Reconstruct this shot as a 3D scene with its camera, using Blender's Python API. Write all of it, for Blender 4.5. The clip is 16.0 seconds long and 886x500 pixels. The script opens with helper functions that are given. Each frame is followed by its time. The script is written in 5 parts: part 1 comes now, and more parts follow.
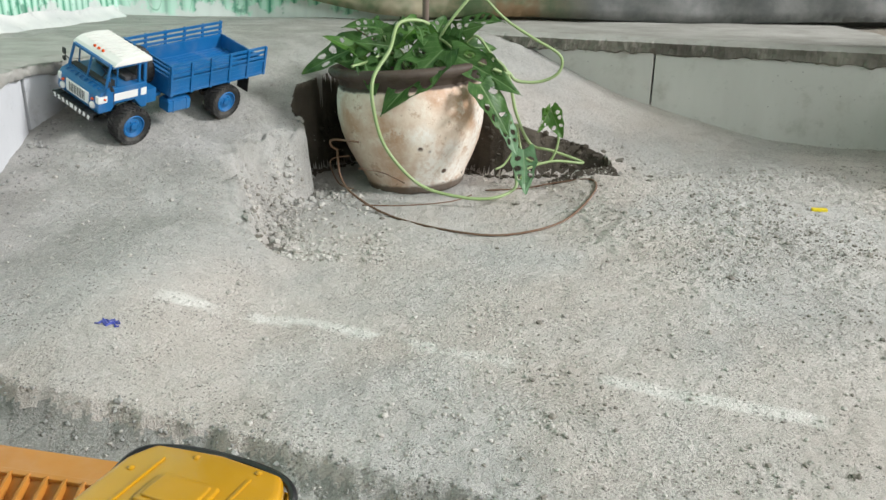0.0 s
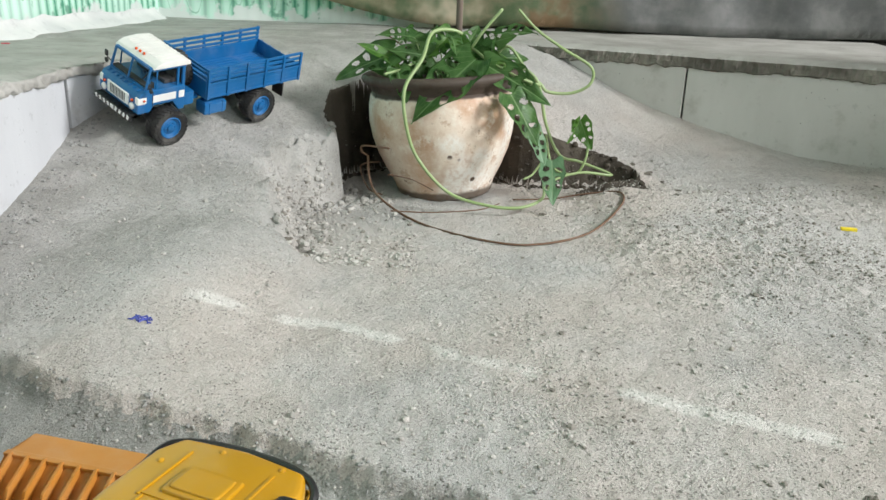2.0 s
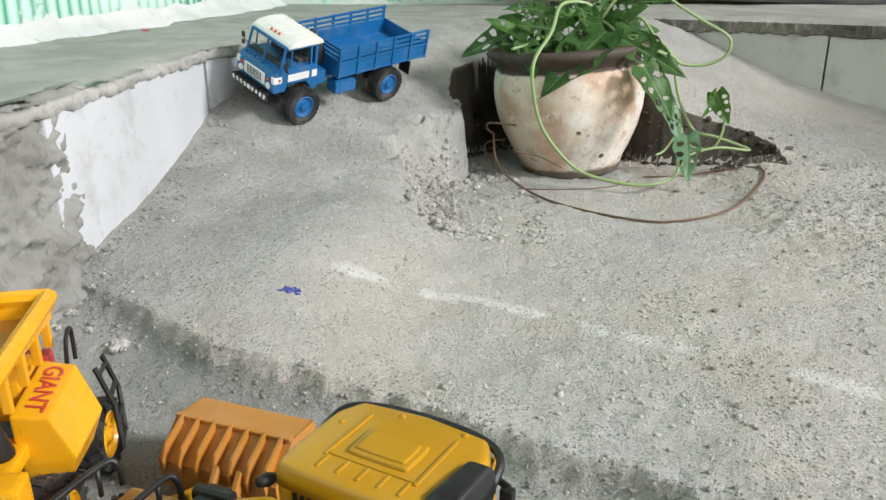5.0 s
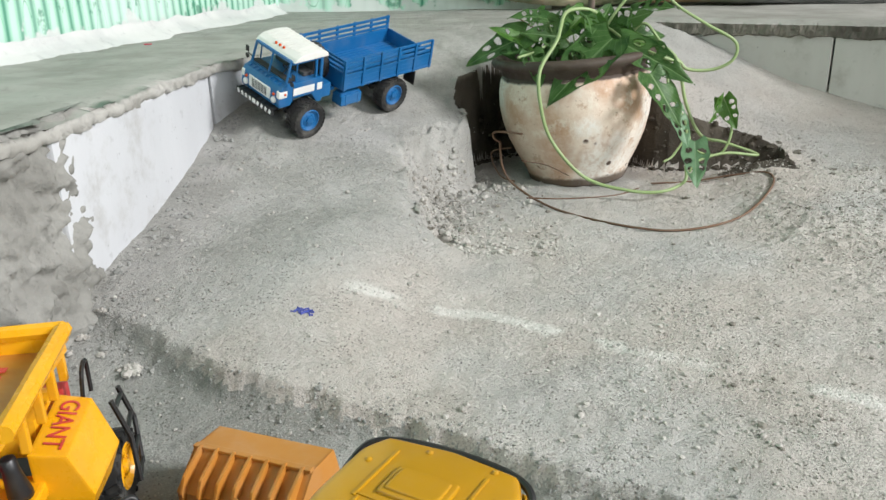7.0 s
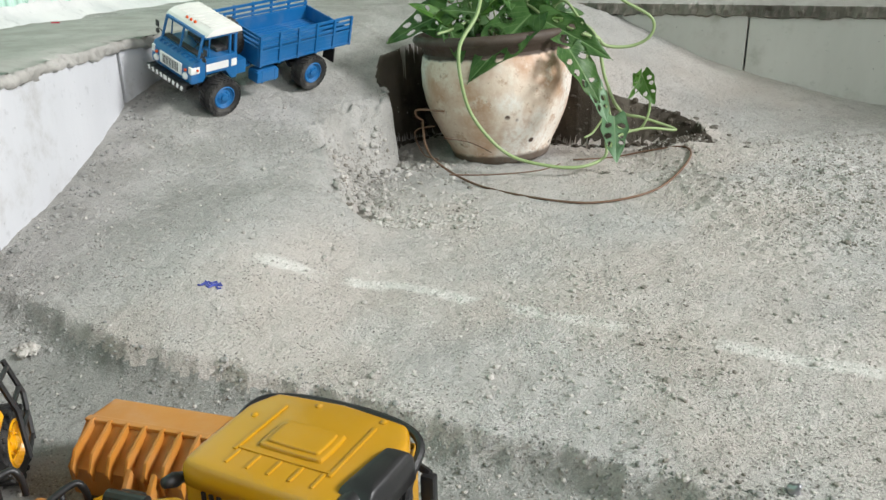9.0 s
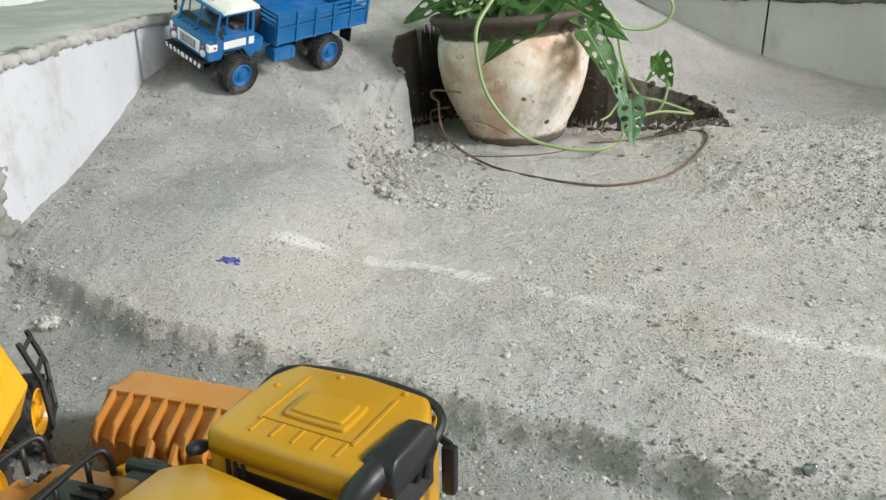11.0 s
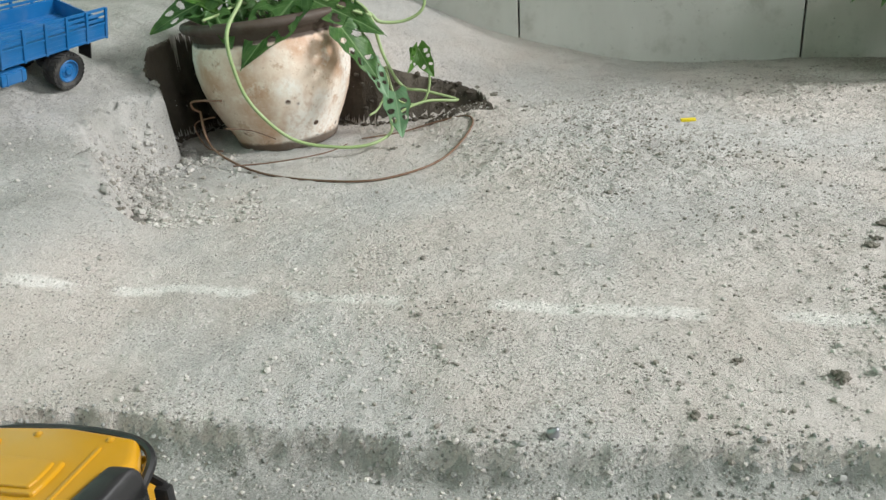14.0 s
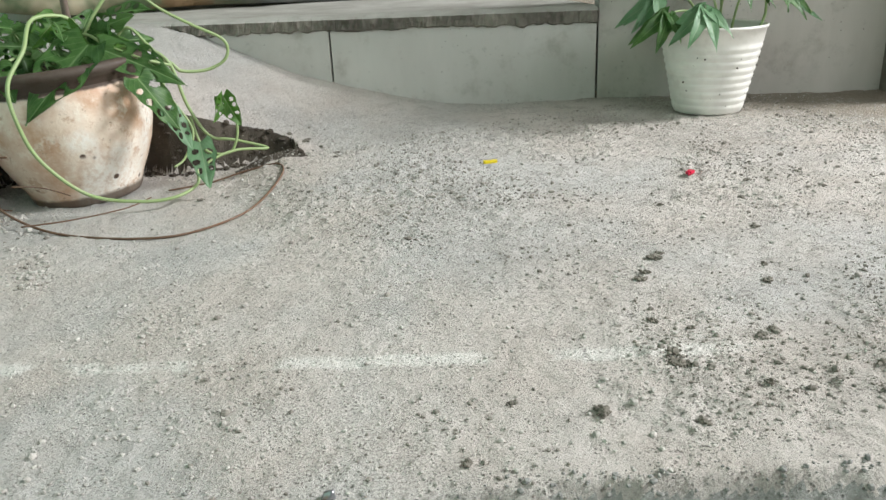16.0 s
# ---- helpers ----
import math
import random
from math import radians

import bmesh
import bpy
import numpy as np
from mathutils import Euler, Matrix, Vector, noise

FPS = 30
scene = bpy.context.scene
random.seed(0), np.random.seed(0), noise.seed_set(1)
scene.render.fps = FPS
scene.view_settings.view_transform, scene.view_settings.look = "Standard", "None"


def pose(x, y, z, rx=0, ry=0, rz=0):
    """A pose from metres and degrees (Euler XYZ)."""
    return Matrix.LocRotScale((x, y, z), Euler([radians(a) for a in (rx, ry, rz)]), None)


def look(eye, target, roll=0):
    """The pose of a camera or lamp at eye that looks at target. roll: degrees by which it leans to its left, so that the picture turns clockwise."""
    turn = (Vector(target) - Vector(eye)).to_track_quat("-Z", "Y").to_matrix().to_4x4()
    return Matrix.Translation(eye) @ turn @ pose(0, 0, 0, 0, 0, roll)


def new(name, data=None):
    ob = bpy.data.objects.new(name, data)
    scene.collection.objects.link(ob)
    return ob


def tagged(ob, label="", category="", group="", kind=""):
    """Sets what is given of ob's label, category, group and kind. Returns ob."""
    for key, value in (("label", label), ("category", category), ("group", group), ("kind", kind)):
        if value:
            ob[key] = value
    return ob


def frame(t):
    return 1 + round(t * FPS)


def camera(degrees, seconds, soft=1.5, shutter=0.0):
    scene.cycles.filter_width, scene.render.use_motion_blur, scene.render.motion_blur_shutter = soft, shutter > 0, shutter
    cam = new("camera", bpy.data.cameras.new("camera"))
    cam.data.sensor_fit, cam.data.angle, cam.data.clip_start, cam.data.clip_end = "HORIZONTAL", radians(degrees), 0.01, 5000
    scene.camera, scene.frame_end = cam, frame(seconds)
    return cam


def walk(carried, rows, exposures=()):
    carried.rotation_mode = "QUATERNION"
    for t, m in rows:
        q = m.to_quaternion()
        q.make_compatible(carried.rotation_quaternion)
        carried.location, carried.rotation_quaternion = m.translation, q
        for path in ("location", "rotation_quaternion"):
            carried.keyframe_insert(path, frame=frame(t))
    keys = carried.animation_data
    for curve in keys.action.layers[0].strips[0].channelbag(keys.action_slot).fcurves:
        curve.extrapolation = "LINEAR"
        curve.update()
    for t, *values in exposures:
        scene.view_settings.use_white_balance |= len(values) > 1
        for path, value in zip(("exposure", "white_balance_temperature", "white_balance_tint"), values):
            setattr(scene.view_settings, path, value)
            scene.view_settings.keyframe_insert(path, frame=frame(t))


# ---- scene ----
cam = camera(58.4, 16.0)
PATH = [
    (0, (0.044, 0.035, 0.394), (0.027, 1.92, -0.273), 0.8),
    (0.5, (0.064, 0.034, 0.403), (0.073, 1.919, -0.266), 1.0),
    (1, (0.05, 0.03, 0.401), (0.028, 1.915, -0.266), 1.1),
    (1.5, (0.049, 0.026, 0.398), (-0.011, 1.913, -0.262), 1.6),
    (2, (0.046, 0.023, 0.401), (-0.04, 1.911, -0.254), 1.9),
    (2.5, (0.048, 0.024, 0.403), (-0.067, 1.908, -0.257), 1.6),
    (3, (0.049, 0.026, 0.402), (-0.09, 1.908, -0.261), 1.2),
    (3.5, (0.028, 0.025, 0.398), (-0.137, 1.906, -0.261), 1.7),
    (4, (0.029, 0.026, 0.402), (-0.177, 1.902, -0.26), 1.3),
    (4.5, (0.009, 0.027, 0.387), (-0.298, 1.882, -0.297), -0.0),
    (4.7, (-0.003, 0.028, 0.378), (-0.333, 1.877, -0.31), -0.4),
    (6.8, (-0.009, 0.042, 0.402), (-0.327, 1.893, -0.284), -1.2),
    (7, (-0.021, 0.042, 0.394), (-0.353, 1.891, -0.293), -1.5),
    (7.5, (-0.027, 0.047, 0.384), (-0.353, 1.896, -0.306), -1.2),
    (8, (-0.008, 0.044, 0.375), (-0.276, 1.899, -0.324), -0.3),
    (8.5, (0.014, 0.047, 0.375), (-0.198, 1.909, -0.325), -0.8),
    (9, (0.01, 0.046, 0.365), (-0.178, 1.908, -0.34), -1.2),
    (11.5, (0.003, 0.041, 0.36), (-0.22, 1.88, -0.395), -0.6),
    (12, (0.004, 0.042, 0.359), (-0.234, 1.873, -0.408), -0.8),
    (12.5, (0.002, 0.044, 0.359), (-0.224, 1.876, -0.412), -1.7),
    (13, (0.021, 0.046, 0.362), (-0.041, 1.888, -0.413), -3.6),
    (13.5, (0.067, 0.051, 0.356), (0.158, 1.895, -0.413), -3.7),
    (14, (0.071, 0.053, 0.359), (0.296, 1.889, -0.404), -3.5),
    (14.5, (0.105, 0.049, 0.378), (0.51, 1.864, -0.358), -4.0),
    (15, (0.12, 0.044, 0.379), (0.601, 1.851, -0.332), -3.1),
    (15.5, (0.128, 0.041, 0.38), (0.653, 1.84, -0.318), -2.6),
    (16, (0.133, 0.041, 0.376), (0.729, 1.816, -0.326), -2.6),
]
walk(cam, [(t, look(eye, target, roll)) for t, eye, target, roll in PATH])

# ---- light ----
world = bpy.data.worlds.new("world")
scene.world = world
world.use_nodes = True
sky = world.node_tree.nodes.new("ShaderNodeTexSky")
sky.sky_type = "NISHITA"
sky.sun_disc = False
sky.sun_elevation, sky.sun_rotation = radians(50), radians(100)
world.node_tree.links.new(sky.outputs[0], world.node_tree.nodes["Background"].inputs[0])
world.node_tree.nodes["Background"].inputs[1].default_value = 0.03


def area_lamp(name, eye, target, sx, sy, watts, colour):
    data = bpy.data.lights.new(name, "AREA")
    data.shape, data.size, data.size_y, data.energy, data.color = "RECTANGLE", sx, sy, watts, colour
    ob = new(name, data)
    ob.matrix_world = look(eye, target)
    return ob


area_lamp("daylight_side", (4.5, 0.1, 2.85), (0.1, 1.0, 0.0), 1.3, 1.0, 385, (0.985, 0.99, 1.0))
# fill from front right, no known source, added to brighten the block wall
area_lamp("daylight_front", (2.3, -2.05, 1.65), (0.2, 1.5, 0.1), 2.0, 1.1, 62, (0.97, 0.99, 1.0))


# ---- materials ----
class Mat:
    """A node material built step by step."""

    def __init__(self, name, rough=0.8, metal=0.0, spec=0.5):
        self.m = bpy.data.materials.new(name)
        self.m.use_nodes = True
        self.t = self.m.node_tree
        self.b = self.t.nodes["Principled BSDF"]
        self.set(self.b, "Roughness", rough)
        self.set(self.b, "Metallic", metal)
        self.set(self.b, "Specular IOR Level", spec)
        self.co = self.t.nodes.new("ShaderNodeTexCoord").outputs["Object"]

    def set(self, node, key, v):
        if hasattr(v, "is_output"):
            self.t.links.new(v, node.inputs[key])
        else:
            s = node.inputs[key]
            s.default_value = (*v, 1) if isinstance(v, tuple) and len(v) == 3 and s.type == "RGBA" else v

    def node(self, kind, **inputs):
        n = self.t.nodes.new(kind)
        for k, v in inputs.items():
            self.set(n, k.replace("_", " "), v)
        return n

    def noise(self, scale, detail=4.0, rough=0.55, at=None, distort=0.0):
        n = self.node("ShaderNodeTexNoise", Scale=scale, Detail=detail, Roughness=rough, Distortion=distort)
        self.set(n, "Vector", at if at is not None else self.co)
        return n.outputs[0]

    def voronoi(self, scale):
        n = self.node("ShaderNodeTexVoronoi", Scale=scale)
        self.set(n, "Vector", self.co)
        return n.outputs["Distance"]

    def ramp(self, v, lo, hi, a=0.0, b=1.0):
        n = self.t.nodes.new("ShaderNodeMapRange")
        n.interpolation_type = "SMOOTHSTEP"
        for i, w in enumerate((v, lo, hi, a, b)):
            self.set(n, i, w)
        return n.outputs[0]

    def math(self, op, a, b=0.0, c=0.0):
        n = self.t.nodes.new("ShaderNodeMath")
        n.operation = op
        self.set(n, 0, a), self.set(n, 1, b), self.set(n, 2, c)
        return n.outputs[0]

    def mix(self, f, a, b, blend="MIX"):
        n = self.t.nodes.new("ShaderNodeMix")
        n.data_type, n.blend_type = "RGBA", blend
        self.set(n, 0, f), self.set(n, 6, a), self.set(n, 7, b)
        return n.outputs[2]

    def axis(self):
        n = self.t.nodes.new("ShaderNodeSeparateXYZ")
        self.set(n, 0, self.co)
        return n.outputs

    def bump(self, height, strength=0.5, dist=0.002):
        n = self.t.nodes.new("ShaderNodeBump")
        self.set(n, "Strength", strength), self.set(n, "Distance", dist), self.set(n, "Height", height)
        if self.b.inputs["Normal"].is_linked:
            self.t.links.new(self.b.inputs["Normal"].links[0].from_socket, n.inputs["Normal"])
        self.set(self.b, "Normal", n.outputs[0])
        return self

    def colour(self, v):
        self.set(self.b, "Base Color", v)
        return self


def plain(name, rgb, rough=0.5, metal=0.0, dust=0.12, dust_rgb=(0.42, 0.40, 0.36), grain=180.0):
    """Paint, plastic or rubber with fine grain and a little dust."""
    m = Mat(name, rough, metal)
    d = m.ramp(m.noise(38.0, 5), 0.42, 0.78, 0.0, dust)
    shade = m.mix(m.ramp(m.noise(12.0, 3), 0.3, 0.7), tuple(c * 0.9 for c in rgb), tuple(min(1, c * 1.06) for c in rgb))
    m.colour(m.mix(d, shade, dust_rgb))
    m.set(m.b, "Roughness", m.ramp(m.noise(60.0, 4), 0.3, 0.75, rough * 0.85, min(1, rough * 1.25)))
    m.bump(m.noise(grain * 6, 2), 0.12, 0.0004)
    return m.m


def ground_material():
    m = Mat("rough_concrete", 0.92, spec=0.25)
    x, y, z = m.axis()
    big, mid, fine = m.noise(2.6, 3), m.noise(11.0, 5, 0.6), m.noise(90.0, 5, 0.7)
    warm = m.mix(m.ramp(mid, 0.3, 0.7), (0.53, 0.48, 0.435), (0.61, 0.57, 0.53))
    cool = m.mix(m.ramp(mid, 0.3, 0.7), (0.45, 0.44, 0.42), (0.56, 0.55, 0.53))
    col = m.mix(m.ramp(big, 0.42, 0.6), warm, cool)
    # trowelled grey cement on the ramp and along the wall side
    side = m.math("ADD", m.math("MULTIPLY", x, -1.6), m.math("MULTIPLY", y, 0.75))
    side = m.math("ADD", side, m.math("MULTIPLY", mid, 0.5))
    col = m.mix(m.ramp(side, 1.25, 1.6, 0, 0.85), col, m.mix(m.ramp(mid, 0.35, 0.7), (0.32, 0.32, 0.295), (0.48, 0.475, 0.455)))
    # worn chalk line, broken up
    bend = m.math("MULTIPLY", m.math("MAXIMUM", m.math("SUBTRACT", -0.115, x), 0.0), 0.60)
    line = m.math("ABSOLUTE", m.math("ADD", m.math("ADD", m.math("MULTIPLY_ADD", x, 0.45, y), bend), -0.808))
    chalk = m.math("MULTIPLY", m.ramp(line, 0.006, 0.017, 1.0, 0.0), m.math("MULTIPLY", m.ramp(x, -0.29, -0.26), m.ramp(m.noise(11.0, 4, 0.65), 0.40, 0.54)))
    col = m.mix(m.math("MULTIPLY", chalk, 0.8), col, (0.80, 0.785, 0.74))
    # dark soil crumbs trodden in on the open side
    soil = m.math("MULTIPLY", m.ramp(m.math("MULTIPLY_ADD", y, -0.15, x), 0.1, 0.6), m.ramp(m.noise(26.0, 6, 0.75), 0.50, 0.64))
    patch = m.math("MULTIPLY", m.ramp(m.noise(3.4, 3), 0.46, 0.62), m.ramp(x, 0.35, 0.75))
    soil = m.math("MAXIMUM", soil, m.math("MULTIPLY", patch, m.ramp(m.noise(34.0, 6, 0.8), 0.40, 0.60, 0.15, 1.0)))
    col = m.mix(m.math("MULTIPLY", soil, 0.52), col, (0.22, 0.20, 0.17))
    col = m.mix(m.ramp(fine, 0.35, 0.7, 0.0, 0.5), col, m.mix(0.5, col, (0.60, 0.57, 0.52)))
    col = m.mix(m.math("MULTIPLY", m.ramp(m.noise(170.0, 3, 0.7), 0.58, 0.70, 0.0, 0.55), m.ramp(m.noise(6.0, 4, 0.6), 0.40, 0.62, 0.1, 1.0)), col, (0.22, 0.205, 0.18))
    # brown soil trodden into the far corner, darkened further for the weaker light there
    soil_dim = m.ramp(m.math("ADD", m.math("MULTIPLY_ADD", y, 0.9, x), m.math("MULTIPLY", mid, 0.5)), 2.35, 2.80, 0.0, 0.8)
    soil_dim = m.math("MULTIPLY", soil_dim, m.ramp(x, 0.95, 1.40))
    col = m.mix(soil_dim, col, (0.20, 0.165, 0.115))
    return sanded(m, col, m.ramp(side, 0.95, 1.5, 1.0, 0.45))


def sanded(m, col, share=1.0):
    """Sand grains bedded in the cement: light and dark specks, small holes, sharp fine relief."""
    fine, grit, grain = m.noise(90.0, 5, 0.7), m.noise(420.0, 3, 0.7), m.noise(430.0, 4, 0.75)
    coarse = m.math("MULTIPLY", m.ramp(m.noise(6.5, 4, 0.6), 0.38, 0.62, 0.30, 1.0), share)
    col = m.mix(m.math("MULTIPLY", m.ramp(grain, 0.38, 0.47, 0.85, 0.0), coarse), col, m.mix(0.62, col, (0.13, 0.12, 0.105)))
    col = m.mix(m.math("MULTIPLY", m.ramp(grain, 0.55, 0.62, 0.0, 0.65), coarse), col, (0.74, 0.71, 0.66))
    holes = m.math("MULTIPLY", m.ramp(m.voronoi(210.0), 0.16, 0.28, 1.0, 0.0), m.ramp(m.noise(30.0, 4), 0.45, 0.56))
    col = m.mix(m.math("MULTIPLY", holes, 0.7), col, (0.17, 0.16, 0.14))
    m.colour(col)
    m.bump(holes, 0.9, -0.002).bump(grain, 1.0, 0.0022)
    m.bump(grit, 0.7, 0.0012).bump(fine, 0.6, 0.004).bump(m.noise(230.0, 4, 0.8), 0.6, 0.0025)
    return m.m


def low_floor_material():
    m = Mat("low_floor_cement", 0.9, spec=0.25)
    mid, streak = m.noise(11.0, 5, 0.6), m.noise(28.0, 5, 0.7)
    col = m.mix(m.ramp(mid, 0.3, 0.7), (0.32, 0.324, 0.302), (0.43, 0.43, 0.405))
    col = m.mix(m.ramp(streak, 0.5, 0.68, 0.0, 0.45), col, (0.47, 0.45, 0.42))
    col = m.mix(m.ramp(m.noise(4.0, 3), 0.5, 0.65, 0.0, 0.35), col, (0.22, 0.22, 0.20))
    return sanded(m, col, 0.6)


def cement_material(name, a, b, relief=1.0):
    m = Mat(name, 0.9, spec=0.25)
    mid, fine = m.noise(9.0, 5, 0.6), m.noise(120.0, 5, 0.7)
    col = m.mix(m.ramp(mid, 0.3, 0.7), a, b)
    col = m.mix(m.ramp(m.noise(30.0, 5, 0.7), 0.55, 0.75, 0, 0.5), col, tuple(c * 0.6 for c in a))
    m.colour(col)
    m.bump(fine, 0.6 * relief, 0.003).bump(m.noise(420.0, 2), 0.4 * relief, 0.001)
    return m.m


def block_material(name, a, b, spots=0.5, rough=0.85):
    """Aerated concrete: even, with small pits and trickle stains."""
    m = Mat(name, rough, spec=0.35)
    x, y, z = m.axis()
    flow = m.t.nodes.new("ShaderNodeMapping")
    flow.inputs["Scale"].default_value = (5, 5, 1.4)
    m.set(flow, "Vector", m.co)
    streak = m.noise(1.0, 5, 0.6, at=flow.outputs[0])
    col = m.mix(m.ramp(streak, 0.35, 0.7), a, b)
    pits = m.ramp(m.voronoi(60.0), 0.05, 0.11, 1.0, 0.0)
    pits = m.math("MULTIPLY", pits, m.ramp(m.noise(14.0, 2), 0.46, 0.56))
    col = m.mix(m.math("MULTIPLY", pits, spots), col, tuple(c * 0.45 for c in a))
    col = m.mix(m.ramp(m.noise(8.0, 6, 0.7), 0.50, 0.72, 0.0, 0.55), col, (0.26, 0.24, 0.20))
    col = m.mix(m.ramp(m.noise(45.0, 4, 0.7), 0.60, 0.72, 0.0, 0.35), col, tuple(c * 0.6 for c in a))
    m.colour(col)
    m.bump(m.noise(300.0, 3), 0.25, 0.001).bump(pits, 0.5, -0.002)
    return m.m


GROUND, LOW_FLOOR = ground_material(), low_floor_material()
CEMENT = cement_material("grey_cement", (0.33, 0.32, 0.29), (0.45, 0.44, 0.41))
# earth of the hollow's back wall; left of the pot, its shade as colour
EARTH_AND_SHADE = cement_material("earth_and_shade", (0.045, 0.038, 0.030), (0.11, 0.095, 0.075), 2.0)
MORTAR = cement_material("dark_mortar", (0.11, 0.10, 0.085), (0.24, 0.225, 0.19), 1.8)
PLASTER = cement_material("white_plaster", (0.62, 0.63, 0.62), (0.74, 0.74, 0.72))
BLOCK_WHITE = block_material("white_block", (0.55, 0.56, 0.58), (0.61, 0.62, 0.64), 0.35, 0.45)
BLOCK_GREY = block_material("grey_block", (0.50, 0.49, 0.46), (0.58, 0.57, 0.54), 0.9)
BLOCK_BROWN = block_material("stained_block", (0.42, 0.405, 0.365), (0.53, 0.515, 0.47), 0.9)


CEMENT_DARK = cement_material("weathered_cement", (0.22, 0.215, 0.195), (0.34, 0.335, 0.31), 1.4)
DIM_PAINT = cement_material("dull_wall_paint", (0.20, 0.19, 0.17), (0.27, 0.26, 0.24), 0.5)


# ---- building helpers ----
def mesh_object(name, bm, material, smooth=False):
    data = bpy.data.meshes.new(name)
    bm.normal_update()
    bm.to_mesh(data)
    bm.free()
    if smooth:
        data.shade_smooth()
    if material:
        for one in material if isinstance(material, (list, tuple)) else (material,):
            data.materials.append(one)
    return new(name, data)


def part(name, bm, material, parent, label="", smooth=False):
    ob = mesh_object(name, bm, material, smooth)
    ob.parent = parent
    if label:
        ob["label"] = label
    return ob


def thing(name, m, label, category, group="", kind=""):
    ob = new(name)
    ob.empty_display_size = 0.02
    ob.matrix_world = m
    return tagged(ob, label, category, group, kind)


def add_box(bm, c, s, bevel=0.0, m=None, segs=2):
    r = bmesh.ops.create_cube(bm, size=1.0)
    vs = r["verts"]
    for v in vs:
        v.co = Vector((v.co.x * s[0] + c[0], v.co.y * s[1] + c[1], v.co.z * s[2] + c[2]))
    if bevel > 0:
        es = list({e for v in vs for e in v.link_edges})
        r = bmesh.ops.bevel(bm, geom=es, offset=bevel, segments=segs, affect="EDGES", profile=0.7)
        vs = list({v for f in r["faces"] for v in f.verts} | {v for v in vs if v.is_valid})
    if m is not None:
        bmesh.ops.transform(bm, matrix=m, verts=[v for v in vs if v.is_valid])
    return vs


def box(c, s, bevel=0.0, m=None, segs=2):
    bm = bmesh.new()
    add_box(bm, c, s, bevel, m, segs)
    return bm


def add_lathe(bm, profile, n=48, m=None, wobble=0.0, caps=True):
    """Turn (radius, height) pairs round z."""
    rings = []
    for i, (r, z) in enumerate(profile):
        ring = []
        for k in range(n):
            a = 2 * math.pi * k / n
            q = r * (1 + wobble * noise.noise((math.cos(a) * 2, math.sin(a) * 2, z * 12)))
            p = Vector((q * math.cos(a), q * math.sin(a), z))
            ring.append(bm.verts.new(m @ p if m is not None else p))
        rings.append(ring)
    for a, b in zip(rings, rings[1:]):
        for k in range(n):
            bm.faces.new((a[k], a[(k + 1) % n], b[(k + 1) % n], b[k]))
    for ring, flip in ((rings[0], True), (rings[-1], False)) if caps else ():
        bm.faces.new(ring[::-1] if flip else ring)
    return bm


def lathe(profile, n=48, m=None, wobble=0.0, caps=True):
    return add_lathe(bmesh.new(), profile, n, m, wobble, caps)


def add_tube(bm, pts, r, n=8, r_end=None):
    """A round bar along points, with the radius going from r to r_end."""
    pts = [Vector(p) for p in pts]
    r_end = r if r_end is None else r_end
    rings, side = [], None
    for i, p in enumerate(pts):
        d = (pts[min(i + 1, len(pts) - 1)] - pts[max(i - 1, 0)]).normalized()
        if side is None:
            side = d.orthogonal().normalized()
        side = (side - d * side.dot(d)).normalized()
        up = d.cross(side)
        q = r + (r_end - r) * i / max(1, len(pts) - 1)
        rings.append([bm.verts.new(p + (side * math.cos(2 * math.pi * k / n) + up * math.sin(2 * math.pi * k / n)) * q) for k in range(n)])
    for a, b in zip(rings, rings[1:]):
        for k in range(n):
            bm.faces.new((a[k], a[(k + 1) % n], b[(k + 1) % n], b[k]))
    bm.faces.new(rings[0][::-1]), bm.faces.new(rings[-1])
    return bm


def tube(pts, r, n=8, r_end=None):
    return add_tube(bmesh.new(), pts, r, n, r_end)


def spline(pts, n=8):
    """Catmull-Rom points through pts."""
    pts = [Vector(p) for p in pts]
    out = []
    for i in range(len(pts) - 1):
        p0, p1, p2, p3 = pts[max(i - 1, 0)], pts[i], pts[i + 1], pts[min(i + 2, len(pts) - 1)]
        for k in range(n):
            t = k / n
            out.append(0.5 * (2 * p1 + (p2 - p0) * t + (2 * p0 - 5 * p1 + 4 * p2 - p3) * t * t + (3 * p1 - p0 - 3 * p2 + p3) * t ** 3))
    return out + [pts[-1]]


def prism(outline, depth, m=None, bevel=0.0):
    """An outline of (u, v) in the xz plane, made depth thick along y about zero."""
    bm = bmesh.new()
    front = [bm.verts.new((u, -depth / 2, v)) for u, v in outline]
    back = [bm.verts.new((u, depth / 2, v)) for u, v in outline]
    bm.faces.new(front), bm.faces.new(back[::-1])
    k = len(outline)
    for i in range(k):
        bm.faces.new((front[(i + 1) % k], front[i], back[i], back[(i + 1) % k]))
    bmesh.ops.recalc_face_normals(bm, faces=bm.faces)
    if bevel:
        bmesh.ops.bevel(bm, geom=list(bm.edges), offset=bevel, segments=2, affect="EDGES", profile=0.7)
    if m is not None:
        bmesh.ops.transform(bm, matrix=m, verts=bm.verts)
    return bm


# ---- the ground ----
def smooth(v):
    v = min(1.0, max(0.0, v))
    return v * v * (3 - 2 * v)


def fbm(x, y, s, o=4):
    return noise.fractal((x * s, y * s, 3.7), 1.0, 2.0, o)


TOP = 0.25


